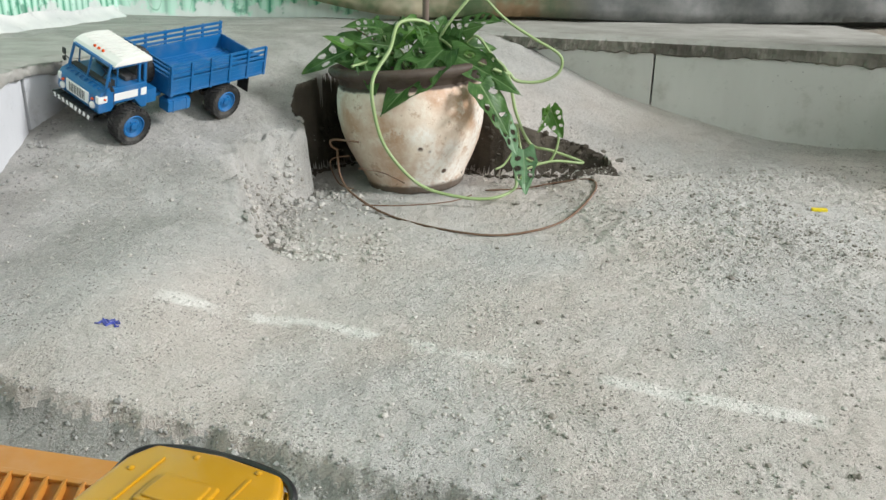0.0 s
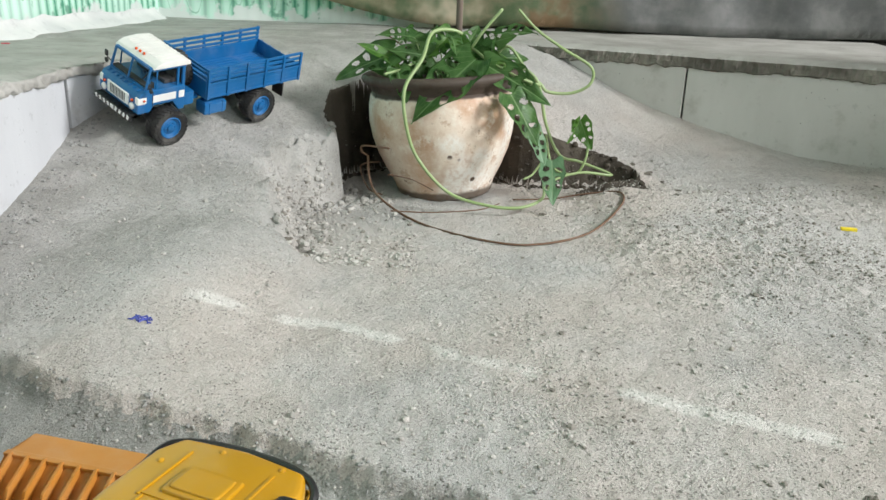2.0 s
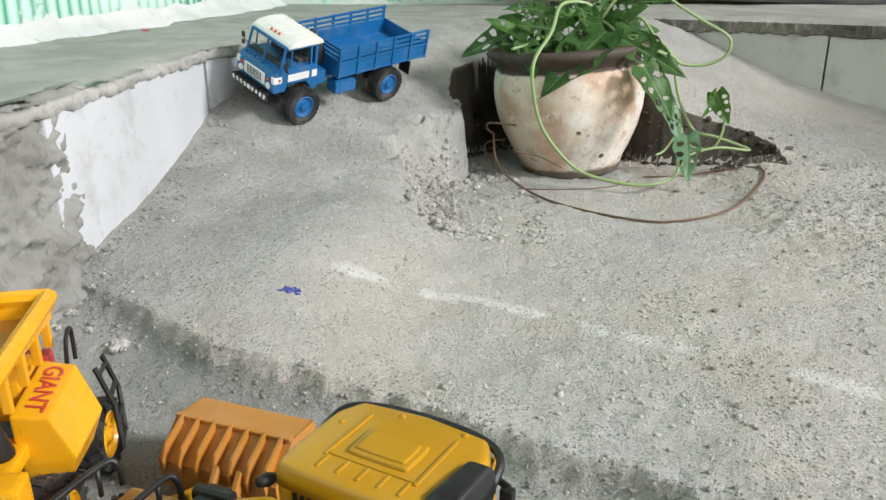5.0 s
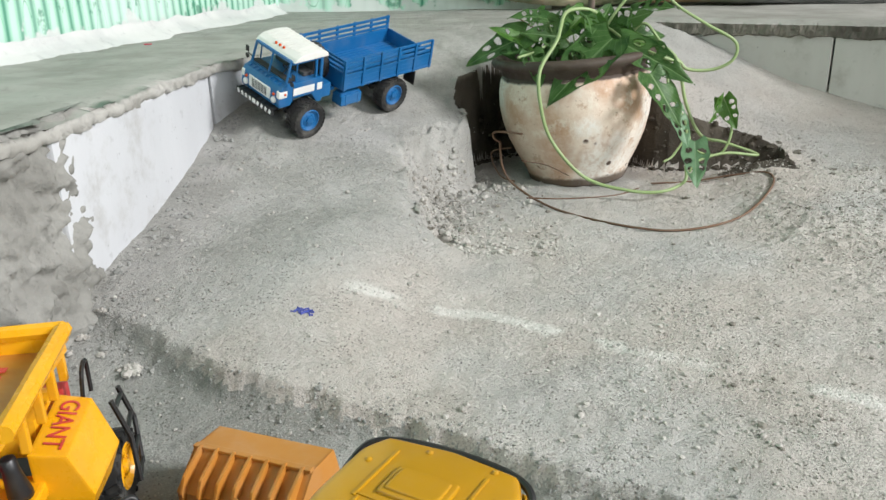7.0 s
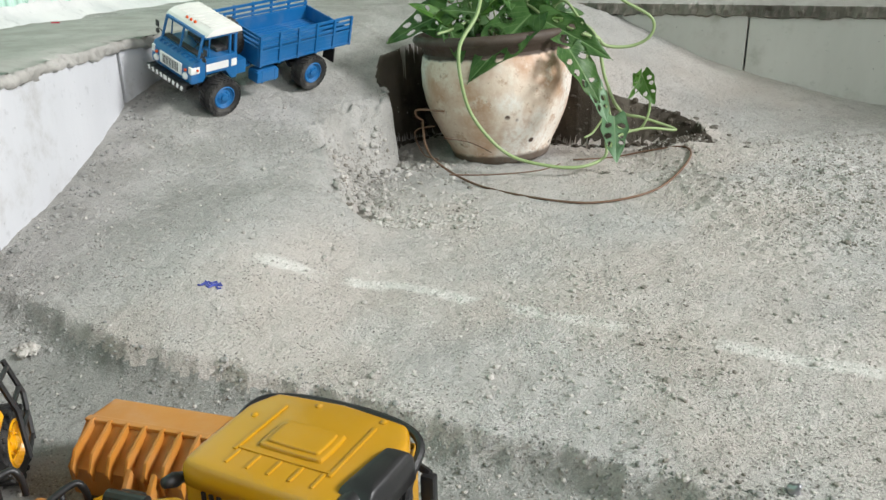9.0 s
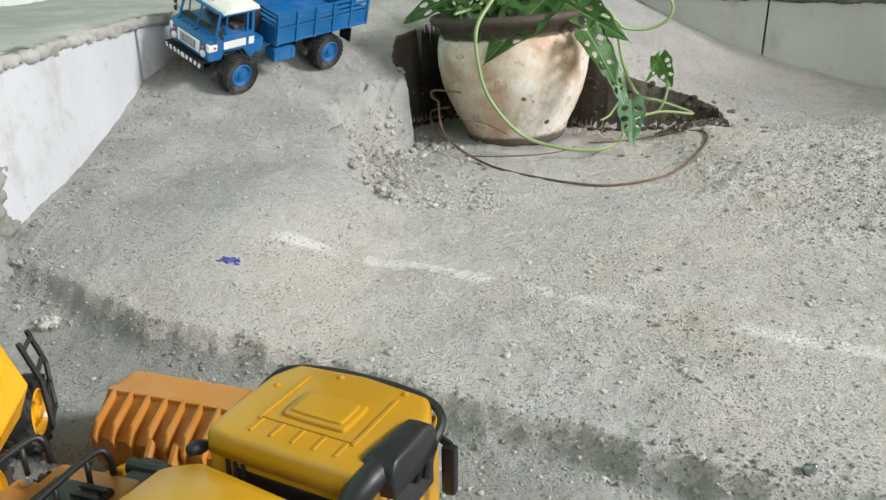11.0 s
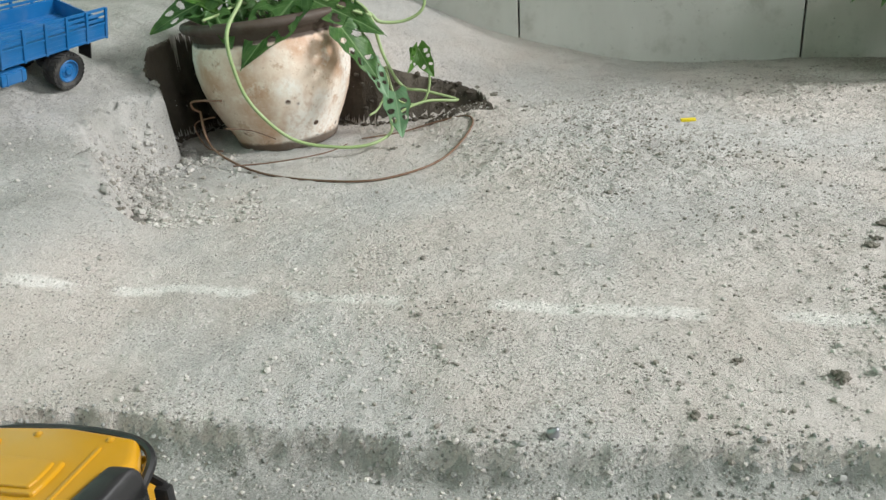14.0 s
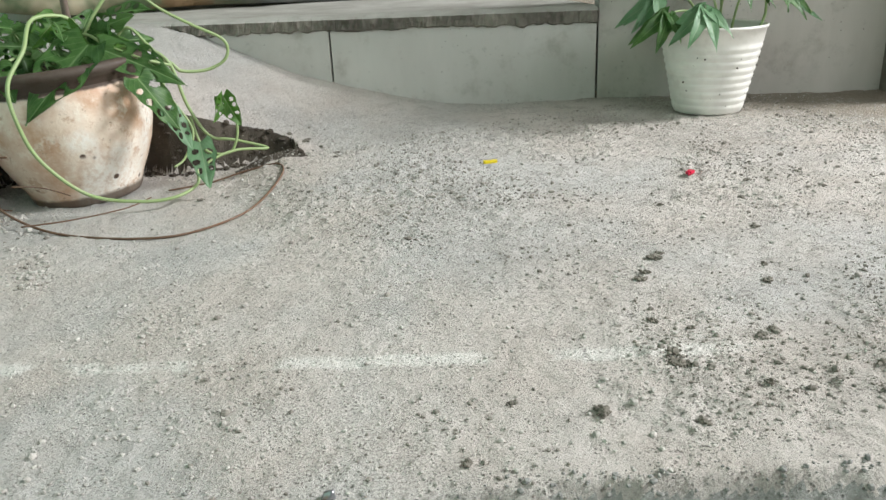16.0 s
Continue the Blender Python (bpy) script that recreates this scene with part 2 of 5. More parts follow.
# the broken rim of the hollow round the pot, seen from above
RIM = [Vector(p) for p in ((-0.12, 1.03), (-0.20, 1.055), (-0.243, 1.104), (-0.278, 1.205), (-0.308, 1.285), (-0.300, 1.365), (-0.268, 1.415), (-0.222, 1.462), (-0.258, 1.53), (-0.262, 1.62), (-0.19, 1.72), (0.0, 1.74), (0.085, 1.66), (0.150, 1.615), (0.225, 1.618), (0.310, 1.618), (0.347, 1.585), (0.352, 1.54), (0.40, 1.36), (0.25, 1.12), (0.05, 1.02))]


def inside_rim(x, y):
    """The distance from the rim of the hollow, positive inside it."""
    best, odd = 9.0, False
    for a, b in zip(RIM, RIM[1:] + RIM[:1]):
        ex, ey = b.x - a.x, b.y - a.y
        f = min(1.0, max(0.0, ((x - a.x) * ex + (y - a.y) * ey) / (ex * ex + ey * ey)))
        best = min(best, math.hypot(x - a.x - f * ex, y - a.y - f * ey))
        if (a.y > y) != (b.y > y) and x < a.x + (y - a.y) * ex / ey:
            odd = not odd
    return best if odd else -best


def step_line(x):
    """Where the edge of the low floor runs."""
    return 0.570 - 0.40 * x - 0.036 * smooth((-x - 0.15) / 0.2) + 0.03 * smooth((x - 0.15) / 0.3)


def past_step(x, y):
    """How far a spot lies behind the ragged edge of the step."""
    d = y - step_line(x)
    return d - (0.010 * fbm(x, y, 9, 3) + 0.0035 * fbm(x, y, 42, 3) if abs(d) < 0.08 else 0.0)


def bare(x, y):
    """The height of the trodden ground without fine relief: low floor, rise to one side, ramp, pit."""
    front = 0.012 + 0.042 * min(max(0.0, x), 0.5) + 0.028 * min(max(0.0, x - 0.5), 0.6) + 0.060 * smooth((-0.13 - x) / 0.22) * smooth((y - 0.55) / 0.33)
    start = 1.10 + 0.45 * smooth((x + 0.1) / 0.65) - 0.28 * smooth((-0.25 - x) / 0.33) + 0.12 * smooth((x - 0.5) / 0.3)
    z = front + (TOP - front) * smooth((y - start) / (0.9 + 0.1 * smooth((-0.25 - x) / 0.3)))
    # pit round the pot
    if -0.40 < x < 0.48 and 0.95 < y < 1.85:
        d = inside_rim(x, y)
        if d > -0.05:
            d += 0.009 * fbm(x, y, 15, 3) + 0.002 * fbm(x, y, 60, 2)
            z += 0.008 * smooth((d + 0.04) / 0.04) * smooth((x - 0.02) / 0.1) * smooth((y - 1.5) / 0.06)
            wide = 0.012 + 0.040 * smooth((-0.20 - x) / 0.06) * smooth((1.47 - y) / 0.04)
            floor = -0.004 + 0.014 * smooth((1.36 - y) / 0.25) + 0.035 * max(0.0, x - 0.08)
            floor += max(0.0, z - floor) * smooth((x - 0.20) / 0.14) * smooth((1.575 - y) / 0.05)
            z += (min(z, floor) - z) * (1 - (1 - min(1.0, max(0.0, d / wide))) ** 1.5)
    # step down to the low floor
    edge = past_step(x, y)
    if edge < 0.02:
        low = 1 - min(1.0, max(0.0, (edge + 0.022) / 0.024)) ** 2
        z -= low * (0.025 - 0.008 * smooth((x - 0.25) / 0.4)) * (1 - 0.6 * smooth((-0.44 - x) / 0.1))
    return z


def ground_height(x, y):
    z = bare(x, y) + 0.004 * fbm(x, y, 5, 3) + 0.0016 * fbm(x, y, 38, 4) + 0.0010 * fbm(x, y, 120, 3)
    # crusty patches of broken cement on the open side
    open_part = smooth((x - 0.02) / 0.45) * smooth((y - step_line(x)) / 0.05) * smooth((1.75 - y) / 0.3)
    if open_part > 0:
        patch = open_part * smooth((fbm(x, y, 5.5, 4) + 0.10) / 0.35)
        z += patch * (0.0045 * max(0.0, fbm(x, y, 55, 4)) + 0.0020 * abs(fbm(x, y, 20, 3)))
    # rubble on the broken sides of the hollow
    if -0.36 < x < -0.15 and 1.1 < y < 1.55:
        d = inside_rim(x, y)
        if -0.03 < d < 0.08:
            near = smooth((d + 0.03) / 0.03) * smooth((0.08 - d) / 0.04)
            lump = noise.voronoi((x * 38 + 0.3 * fbm(x, y, 30, 2), y * 38, bare(x, y) * 38))[0]
            z += near * (0.022 * (min(0.5, lump[1] - lump[0]) - 0.25) + 0.007 * fbm(x, y, 45, 4))
    return z


def grid_mesh(name, xs, ys, height, material):
    verts = [(x, y, height(x, y)) for y in ys for x in xs]
    n = len(xs)
    faces = [(j * n + i, j * n + i + 1, (j + 1) * n + i + 1, (j + 1) * n + i) for j in range(len(ys) - 1) for i in range(n - 1)]
    data = bpy.data.meshes.new(name)
    data.from_pydata(verts, [], faces)
    data.shade_smooth()
    data.materials.append(material)
    return new(name, data)


def steps(a, b, d):
    return [a + (b - a) * i / round((b - a) / d) for i in range(round((b - a) / d))]


xs = steps(-1.2, -0.7, 0.05) + steps(-0.7, -0.56, 0.01) + steps(-0.56, 0.9, 0.0032) + steps(0.9, 1.3, 0.006) + steps(1.3, 2.4, 0.02) + steps(2.4, 4.8, 0.1) + [4.8]
ys = steps(-2.1, 0.25, 0.06) + steps(0.25, 1.75, 0.0032) + steps(1.75, 1.9, 0.006) + steps(1.9, 2.6, 0.02) + [2.6]
ground = grid_mesh("ground", xs, ys, ground_height, GROUND)
ground.data.materials.append(EARTH_AND_SHADE)
ground.data.materials.append(LOW_FLOOR)
for face in ground.data.polygons:
    x, y, z = face.center
    if y < 1.0 and past_step(x, y) < -0.005 + 0.004 * fbm(x, y, 90, 3):
        face.material_index = 2
    # dark back wall: soil at right, the pot's shade painted in at left
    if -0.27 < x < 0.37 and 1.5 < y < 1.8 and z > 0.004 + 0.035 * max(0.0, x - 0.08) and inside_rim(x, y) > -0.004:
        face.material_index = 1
tagged(ground, "uneven grey concrete ground with grit and a worn chalk line", "ground", kind="structure")

# ---- room shell ----
def shell(name, c, s, material, label):
    return tagged(mesh_object(name, box(c, s), material), label, name.split("_")[0], kind="structure")


# ceiling, east and south sides are unseen, added to shape the light
shell("ceiling", (1.8, 0.25, 3.65), (6.1, 5.0, 0.1), DIM_PAINT, "unseen dull ceiling added to hold back the sky light")
shell("wall_west", (-1.06, 0.25, 1.75), (0.16, 5.0, 3.8), DIM_PAINT, "plain dull wall behind the printed sheet")
shell("wall_north", (1.8, 2.62, 1.75), (6.1, 0.16, 3.8), DIM_PAINT, "plain grey wall behind the hanging tarpaulin")
shell("wall_east_1", (4.85, 0.25, 0.75), (0.14, 5.0, 1.9), DIM_PAINT, "unseen low dull wall added under the side light")
shell("wall_east_2", (4.85, 0.25, 3.55), (0.14, 5.0, 0.2), DIM_PAINT, "unseen dull lintel added over the side light")
shell("wall_south_1", (1.8, -2.25, 0.4), (6.1, 0.16, 1.2), DIM_PAINT, "unseen low dull wall added behind the camera")
shell("wall_south_2", (1.8, -2.25, 3.0), (6.1, 0.16, 1.3), DIM_PAINT, "unseen dull lintel added behind the camera")

# ---- terrace on the west side: cement top, white blocks under it ----
EDGE = [(-0.66, 0.50), (-0.60, 0.56), (-0.552, 0.66), (-0.545, 0.745), (-0.61, 1.26), (-0.525, 1.60), (-0.47, 1.80), (-0.40, 2.05)]


def edge_x(y):
    for (x0, y0), (x1, y1) in zip(EDGE, EDGE[1:]):
        if y <= y1:
            return x0 + (x1 - x0) * (y - y0) / (y1 - y0)
    return EDGE[-1][0]


def terrace():
    bm = bmesh.new()
    rows = []
    y = 0.50
    while y < 2.08:
        xe = edge_x(y) + 0.006 * fbm(0.3, y, 22, 4)
        row = []
        n = 26
        for i in range(n + 1):
            x = -0.98 + (xe + 0.98) * i / n
            z = TOP + 0.004 * fbm(x, y, 7, 3) + 0.0012 * fbm(x, y, 50, 3) - (0.006 * smooth((i - n + 2) / 2))
            row.append(bm.verts.new((x, y, z)))
        for k, drop in enumerate((0.004, 0.010, 0.017, 0.021)):
            o = 0.006 * fbm(k * 0.7, y, 45, 4) + 0.005 * fbm(k * 1.9, y, 150, 3) - 0.002 * (k == 0) - 0.008 * (k == 3)
            row.append(bm.verts.new((xe + 0.004 + o, y, TOP - drop - 0.007 * max(0.0, fbm(2.0, y, 26, 3)) * (k > 1))))
        rows.append(row)
        y += 0.004
    for a, b in zip(rows, rows[1:]):
        for i in range(len(a) - 1):
            bm.faces.new((a[i], a[i + 1], b[i + 1], b[i]))
    return bm


tagged(mesh_object("terrace_top", terrace(), CEMENT, True), "rough grey cement top of the raised side terrace", "terrace", kind="structure")


def wall_block(name, p, q, z0, z1, material, parent, thick=0.10, side=1):
    """A block whose outer face runs from p to q."""
    d = Vector((q[0] - p[0], q[1] - p[1], 0))
    m = Matrix.Translation((p[0], p[1], 0)) @ Matrix.Rotation(math.atan2(d.y, d.x), 4, "Z")
    bm = box((d.length / 2, side * thick / 2, (z0 + z1) / 2), (d.length - 0.004, thick, z1 - z0), 0.003, m)
    return part(name, bm, material, parent)


west = thing("block_wall_west", Matrix(), "white aerated concrete blocks along the terrace, under rough mortar", "block wall", kind="structure")
wall_block("block", (-0.548, 0.752), (-0.617, 1.258), 0.0, TOP - 0.018, BLOCK_WHITE, west)
wall_block("block", (-0.617, 1.262), (-0.520, 1.72), 0.02, TOP - 0.018, BLOCK_WHITE, west)

# ---- terrace on the north side ----
east = thing("block_wall_north", Matrix(), "grey aerated concrete blocks with dark joints and a mortar cap", "block wall", kind="structure")
J0, J1, J2, J3 = (-0.05, 2.137), (0.503, 1.889), (1.055, 1.642), (1.64, 1.382)
wall_block("block", J0, J1, 0.0, 0.226, BLOCK_GREY, east)
wall_block("block", J1, J2, 0.0, 0.230, BLOCK_GREY, east)
wall_block("block", J2, J3, 0.0, 0.42, BLOCK_BROWN, east)


def slab():
    bm = bmesh.new()
    n, rows = 420, []
    for i in range(n + 1):
        t = i / n
        x, y = J0[0] + (J2[0] - J0[0]) * t, J0[1] + (J2[1] - J0[1]) * t
        row = []
        for k in range(14):
            f = (k / 13) ** 1.6
            xx, yy = x + 0.30 * f * 0.4, y + (2.56 - y) * f
            row.append(bm.verts.new((xx, yy, TOP + 0.004 + 0.002 * fbm(xx, yy, 9, 3) - 0.005 * (k == 0))))
        lip = []
        for k, drop in enumerate((0.006, 0.017, 0.029, 0.034)):
            o = -0.010 + 0.008 * fbm(k * 0.9, x, 60, 4) + 0.014 * (k == 3)
            lip.append(bm.verts.new((x + o * 0.4, y + o * 0.9, TOP - drop - 0.006 * fbm(x, 1.0, 36, 4) * (k > 1))))
        rows.append(lip[::-1] + row)
    for a, b in zip(rows, rows[1:]):
        for i in range(len(a) - 1):
            bm.faces.new((a[i], b[i], b[i + 1], a[i + 1])).material_index = 1 if i < 3 else 0
    return bm


tagged(mesh_object("terrace_slab", slab(), (CEMENT, MORTAR)), "pale cement slab with a crumbling dark mortar edge", "terrace", kind="structure")

# ---- printed sheets on the walls ----
def bamboo_material():
    m = Mat("bamboo_print", 0.55, spec=0.4)
    x, y, z = m.axis()
    n = m.t.nodes.new("ShaderNodeCombineXYZ")
    m.set(n, 0, m.math("ADD", x, y))
    u = n.outputs[0]
    wob = m.math("MULTIPLY_ADD", m.noise(5.0, 2), 0.02, m.math("ADD", x, y))
    wob = m.math("MULTIPLY_ADD", m.noise(1.2, 1, at=u), 0.25, wob)
    wave = m.math("ABSOLUTE", m.math("SINE", m.math("MULTIPLY", wob, 84.0)))
    col = m.mix(m.ramp(wave, 0.10, 0.55), (0.07, 0.30, 0.19), (0.32, 0.64, 0.47))
    col = m.mix(m.ramp(wave, 0.55, 0.98, 0, 0.75), col, (0.66, 0.88, 0.77))
    col = m.mix(m.ramp(m.noise(2.2, 1, at=u), 0.45, 0.62, 0, 0.55), col, (0.72, 0.90, 0.82))
    col = m.mix(m.ramp(m.noise(16.0, 4, 0.7), 0.58, 0.68, 0, 0.7), col, (0.04, 0.22, 0.13))
    node_line = m.math("ABSOLUTE", m.math("SINE", m.math("MULTIPLY_ADD", z, 26.0, m.math("MULTIPLY", m.noise(9.0, 1, at=u), 30.0))))
    col = m.mix(m.ramp(node_line, 0.03, 0.08, 0.6, 0), col, (0.14, 0.40, 0.26))
    splash = m.math("MULTIPLY_ADD", m.noise(13.0, 4, 0.6), -0.20, z)
    col = m.mix(m.ramp(splash, 0.172, 0.188, 0.92, 0.0), col, (0.74, 0.76, 0.74))
    m.colour(col)
    return m.m


def tarp_material():
    m = Mat("printed_tarpaulin", 0.5, spec=0.45)
    x, y, z = m.axis()
    a, b = m.noise(3.2, 4, 0.6), m.noise(11.0, 5, 0.65)
    land = m.mix(m.ramp(b, 0.35, 0.65), (0.34, 0.30, 0.19), (0.13, 0.19, 0.09))
    land = m.mix(m.ramp(a, 0.46, 0.58), land, (0.58, 0.51, 0.36))
    land = m.mix(m.ramp(m.noise(6.0, 4, 0.6), 0.54, 0.64, 0.0, 0.7), land, (0.30, 0.16, 0.08))
    grey = m.mix(m.ramp(b, 0.3, 0.7), (0.13, 0.135, 0.13), (0.25, 0.25, 0.235))
    col = m.mix(m.ramp(m.math("MULTIPLY_ADD", a, 0.25, x), 0.36, 0.62), land, grey)
    m.colour(col)
    m.bump(m.noise(6.0, 3), 0.5, 0.01)
    return m.m


BAMBOO, TARP = bamboo_material(), tarp_material()
tagged(mesh_object("backdrop_west", box((-0.976, 0.6, 0.95), (0.004, 4.2, 1.42)), BAMBOO), "sheet printed with pale green bamboo canes", "printed sheet", kind="structure")
tagged(mesh_object("backdrop_north", box((-0.55, 2.535, 0.93), (0.86, 0.004, 1.40)), BAMBOO), "sheet printed with dark green bamboo canes", "printed sheet", kind="structure")


def tarpaulin():
    bm = bmesh.new()
    rows = []
    for i in range(121):
        x = -0.72 + 3.4 * i / 120
        low = TOP + 0.010 + 0.006 * math.sin(x * 6.0) + 0.10 * smooth((0.05 - x) / 0.75) ** 1.3
        row = []
        for k in range(14):
            z = low + (1.7 - low) * (k / 13) ** 1.5
            y = 2.495 + 0.016 * math.sin(x * 8.5 + 2 * z) + 0.008 * math.sin(x * 23 + 5 * z) - 0.03 * (1 - smooth(k / 4))
            row.append(bm.verts.new((x, y, z)))
        rows.append(row)
    for a, b in zip(rows, rows[1:]):
        for k in range(13):
            bm.faces.new((a[k], b[k], b[k + 1], a[k + 1]))
    bmesh.ops.solidify(bm, geom=list(bm.faces), thickness=0.0015)
    return bm


tagged(mesh_object("tarpaulin", tarpaulin(), TARP, True), "hanging grey and olive printed tarpaulin with a sagging hem", "tarpaulin")


def fillet(pts, out, rise, seed):
    """A rough band of plaster along a wall's foot."""
    bm = bmesh.new()
    rows = []
    curve = spline(pts, 40)
    for i, p in enumerate(curve):
        d = (curve[min(i + 1, len(curve) - 1)] - curve[max(i - 1, 0)]).normalized()
        n = Vector((d.y, -d.x, 0))
        j = fbm(p.x + seed, p.y, 13, 4)
        row = []
        for k in range(7):
            f = k / 6
            o = out * (1 - f) ** 1.7 * (1 + 0.25 * j) + 0.003
            row.append(bm.verts.new(p + n * o + Vector((0, 0, (rise * (1 + 0.22 * j)) * f ** 1.2 - 0.006 * (k == 0) + 0.002 * fbm(p.y * 3 + f, p.x, 30, 3)))))
        rows.append(row)
    for a, b in zip(rows, rows[1:]):
        for k in range(6):
            bm.faces.new((a[k], a[k + 1], b[k + 1], b[k]))
    bmesh.ops.recalc_face_normals(bm, faces=bm.faces)
    return bm


tagged(mesh_object("plaster_band", fillet([(-0.972, 0.45, TOP), (-0.972, 1.2, TOP), (-0.968, 1.9, TOP), (-0.955, 2.45, TOP)], 0.045, 0.034, 0.0), PLASTER, True), "rough white plaster band along the wall's foot", "plaster band", kind="structure")


# broken cement end of the terrace
def cement_end():
    bm = bmesh.new()
    rows = []
    curve = spline([(-0.560, 0.82, 0), (-0.546, 0.745, 0), (-0.552, 0.66, 0), (-0.60, 0.56, 0), (-0.76, 0.47, 0), (-1.0, 0.44, 0)], 26)
    for i, p in enumerate(curve):
        row = []
        d = (curve[min(i + 1, len(curve) - 1)] - curve[max(i - 1, 0)]).normalized()
        n = Vector((-d.y, d.x, 0))
        for k in range(70):
            f = k / 69
            rough = 0.017 * fbm(p.x * 1.3 + p.y, f * 0.28, 20, 5) + 0.012 * fbm(p.x + p.y, f * 0.28, 70, 4)
            o = rough + 0.022 * f ** 3 - 0.012 * (1 - f) ** 6 - 0.014 * smooth((15 - i) / 15)
            row.append(bm.verts.new((p.x + n.x * o, p.y + n.y * o, TOP + 0.002 - 0.28 * f)))
        back = bm.verts.new((p.x - 0.02 if i < 40 else p.x, max(p.y, 0.5) + 0.05, TOP + 0.003))
        rows.append([back] + row)
    for a, b in zip(rows, rows[1:]):
        for k in range(len(a) - 1):
            bm.faces.new((a[k], b[k], b[k + 1], a[k + 1]))
    bmesh.ops.recalc_face_normals(bm, faces=bm.faces)
    return bm


tagged(mesh_object("terrace_end", cement_end(), CEMENT_DARK, True), "broken rough cement end of the raised terrace", "terrace", kind="structure")
shell("pillar", (1.69, 1.32, 0.5), (0.14, 0.20, 1.0), MORTAR, "dark brown rough pillar beside the grey blocks")

# ---- paints and plastics of the toys ----
BLUE = plain("blue_plastic", (0.008, 0.125, 0.33), 0.36, dust=0.10)
BLACK = plain("black_plastic", (0.014, 0.014, 0.015), 0.42, dust=0.03)
RUBBER = plain("black_rubber", (0.016, 0.016, 0.016), 0.75, dust=0.18)
WHITE = plain("white_paint", (0.80, 0.80, 0.78), 0.35, dust=0.06)
CREAM = plain("white_roof_plastic", (0.80, 0.785, 0.745), 0.38, dust=0.06)
SEAT = plain("dark_grey_plastic", (0.035, 0.035, 0.038), 0.6)
ORANGE_LAMP = plain("orange_lens", (0.75, 0.10, 0.02), 0.2, dust=0.0)
CLEAR_LAMP = plain("pale_lens", (0.82, 0.82, 0.80), 0.12, dust=0.0)


def tyre_mesh(r, w, lugs):
    bm = lathe([(r * 0.58, -w * 0.42), (r * 0.80, -w * 0.5), (r * 0.93, -w * 0.47), (r * 0.965, -w * 0.38), (r * 0.965, w * 0.38), (r * 0.93, w * 0.47), (r * 0.80, w * 0.5), (r * 0.58, w * 0.42)], 36, None, 0.0, False)
    for k in range(lugs):
        for side in (-1, 1):
            a = 2 * math.pi * (k + 0.25 * (side + 1)) / lugs
            m = Matrix.Rotation(a, 4, "Z") @ Matrix.Translation((r * 0.963, 0, side * w * 0.26)) @ Matrix.Rotation(side * 0.45, 4, "X")
            add_box(bm, (0, 0, 0), (r * 0.075, r * 0.15, w * 0.42), 0, m)
            m = Matrix.Rotation(a + 0.06, 4, "Z") @ Matrix.Translation((r * 0.925, 0, side * w * 0.49))
            add_box(bm, (0, 0, 0), (r * 0.11, r * 0.12, w * 0.07), 0, m)
    return bm


def rim_mesh(r, w):
    bm = lathe([(r * 0.60, -w * 0.40), (r * 0.62, w * 0.43), (r * 0.56, w * 0.47), (r * 0.50, w * 0.36), (r * 0.40, w * 0.30), (r * 0.34, w * 0.33), (r * 0.20, w * 0.36), (r * 0.18, w * 0.46), (r * 0.10, w * 0.48)], 32)
    for k in range(6):
        a = math.pi * k / 3
        add_lathe(bm, [(r * 0.035, w * 0.30), (r * 0.035, w * 0.40)], 8, Matrix.Translation((r * 0.28 * math.cos(a), r * 0.28 * math.sin(a), 0)))
    return bm


def wheel(parent, m, tyre_data, rim_data, name="wheel"):
    ob = new(name, tyre_data)
    ob.parent, ob.matrix_local = parent, m
    rim = new("rim", rim_data)
    rim.parent = ob
    rim["label"] = "blue moulded rim with hub bolts"
    return ob


def mesh_data(name, bm, material, smooth=False):
    ob = mesh_object(name, bm, material, smooth)
    data = ob.data
    bpy.data.objects.remove(ob)
    return data


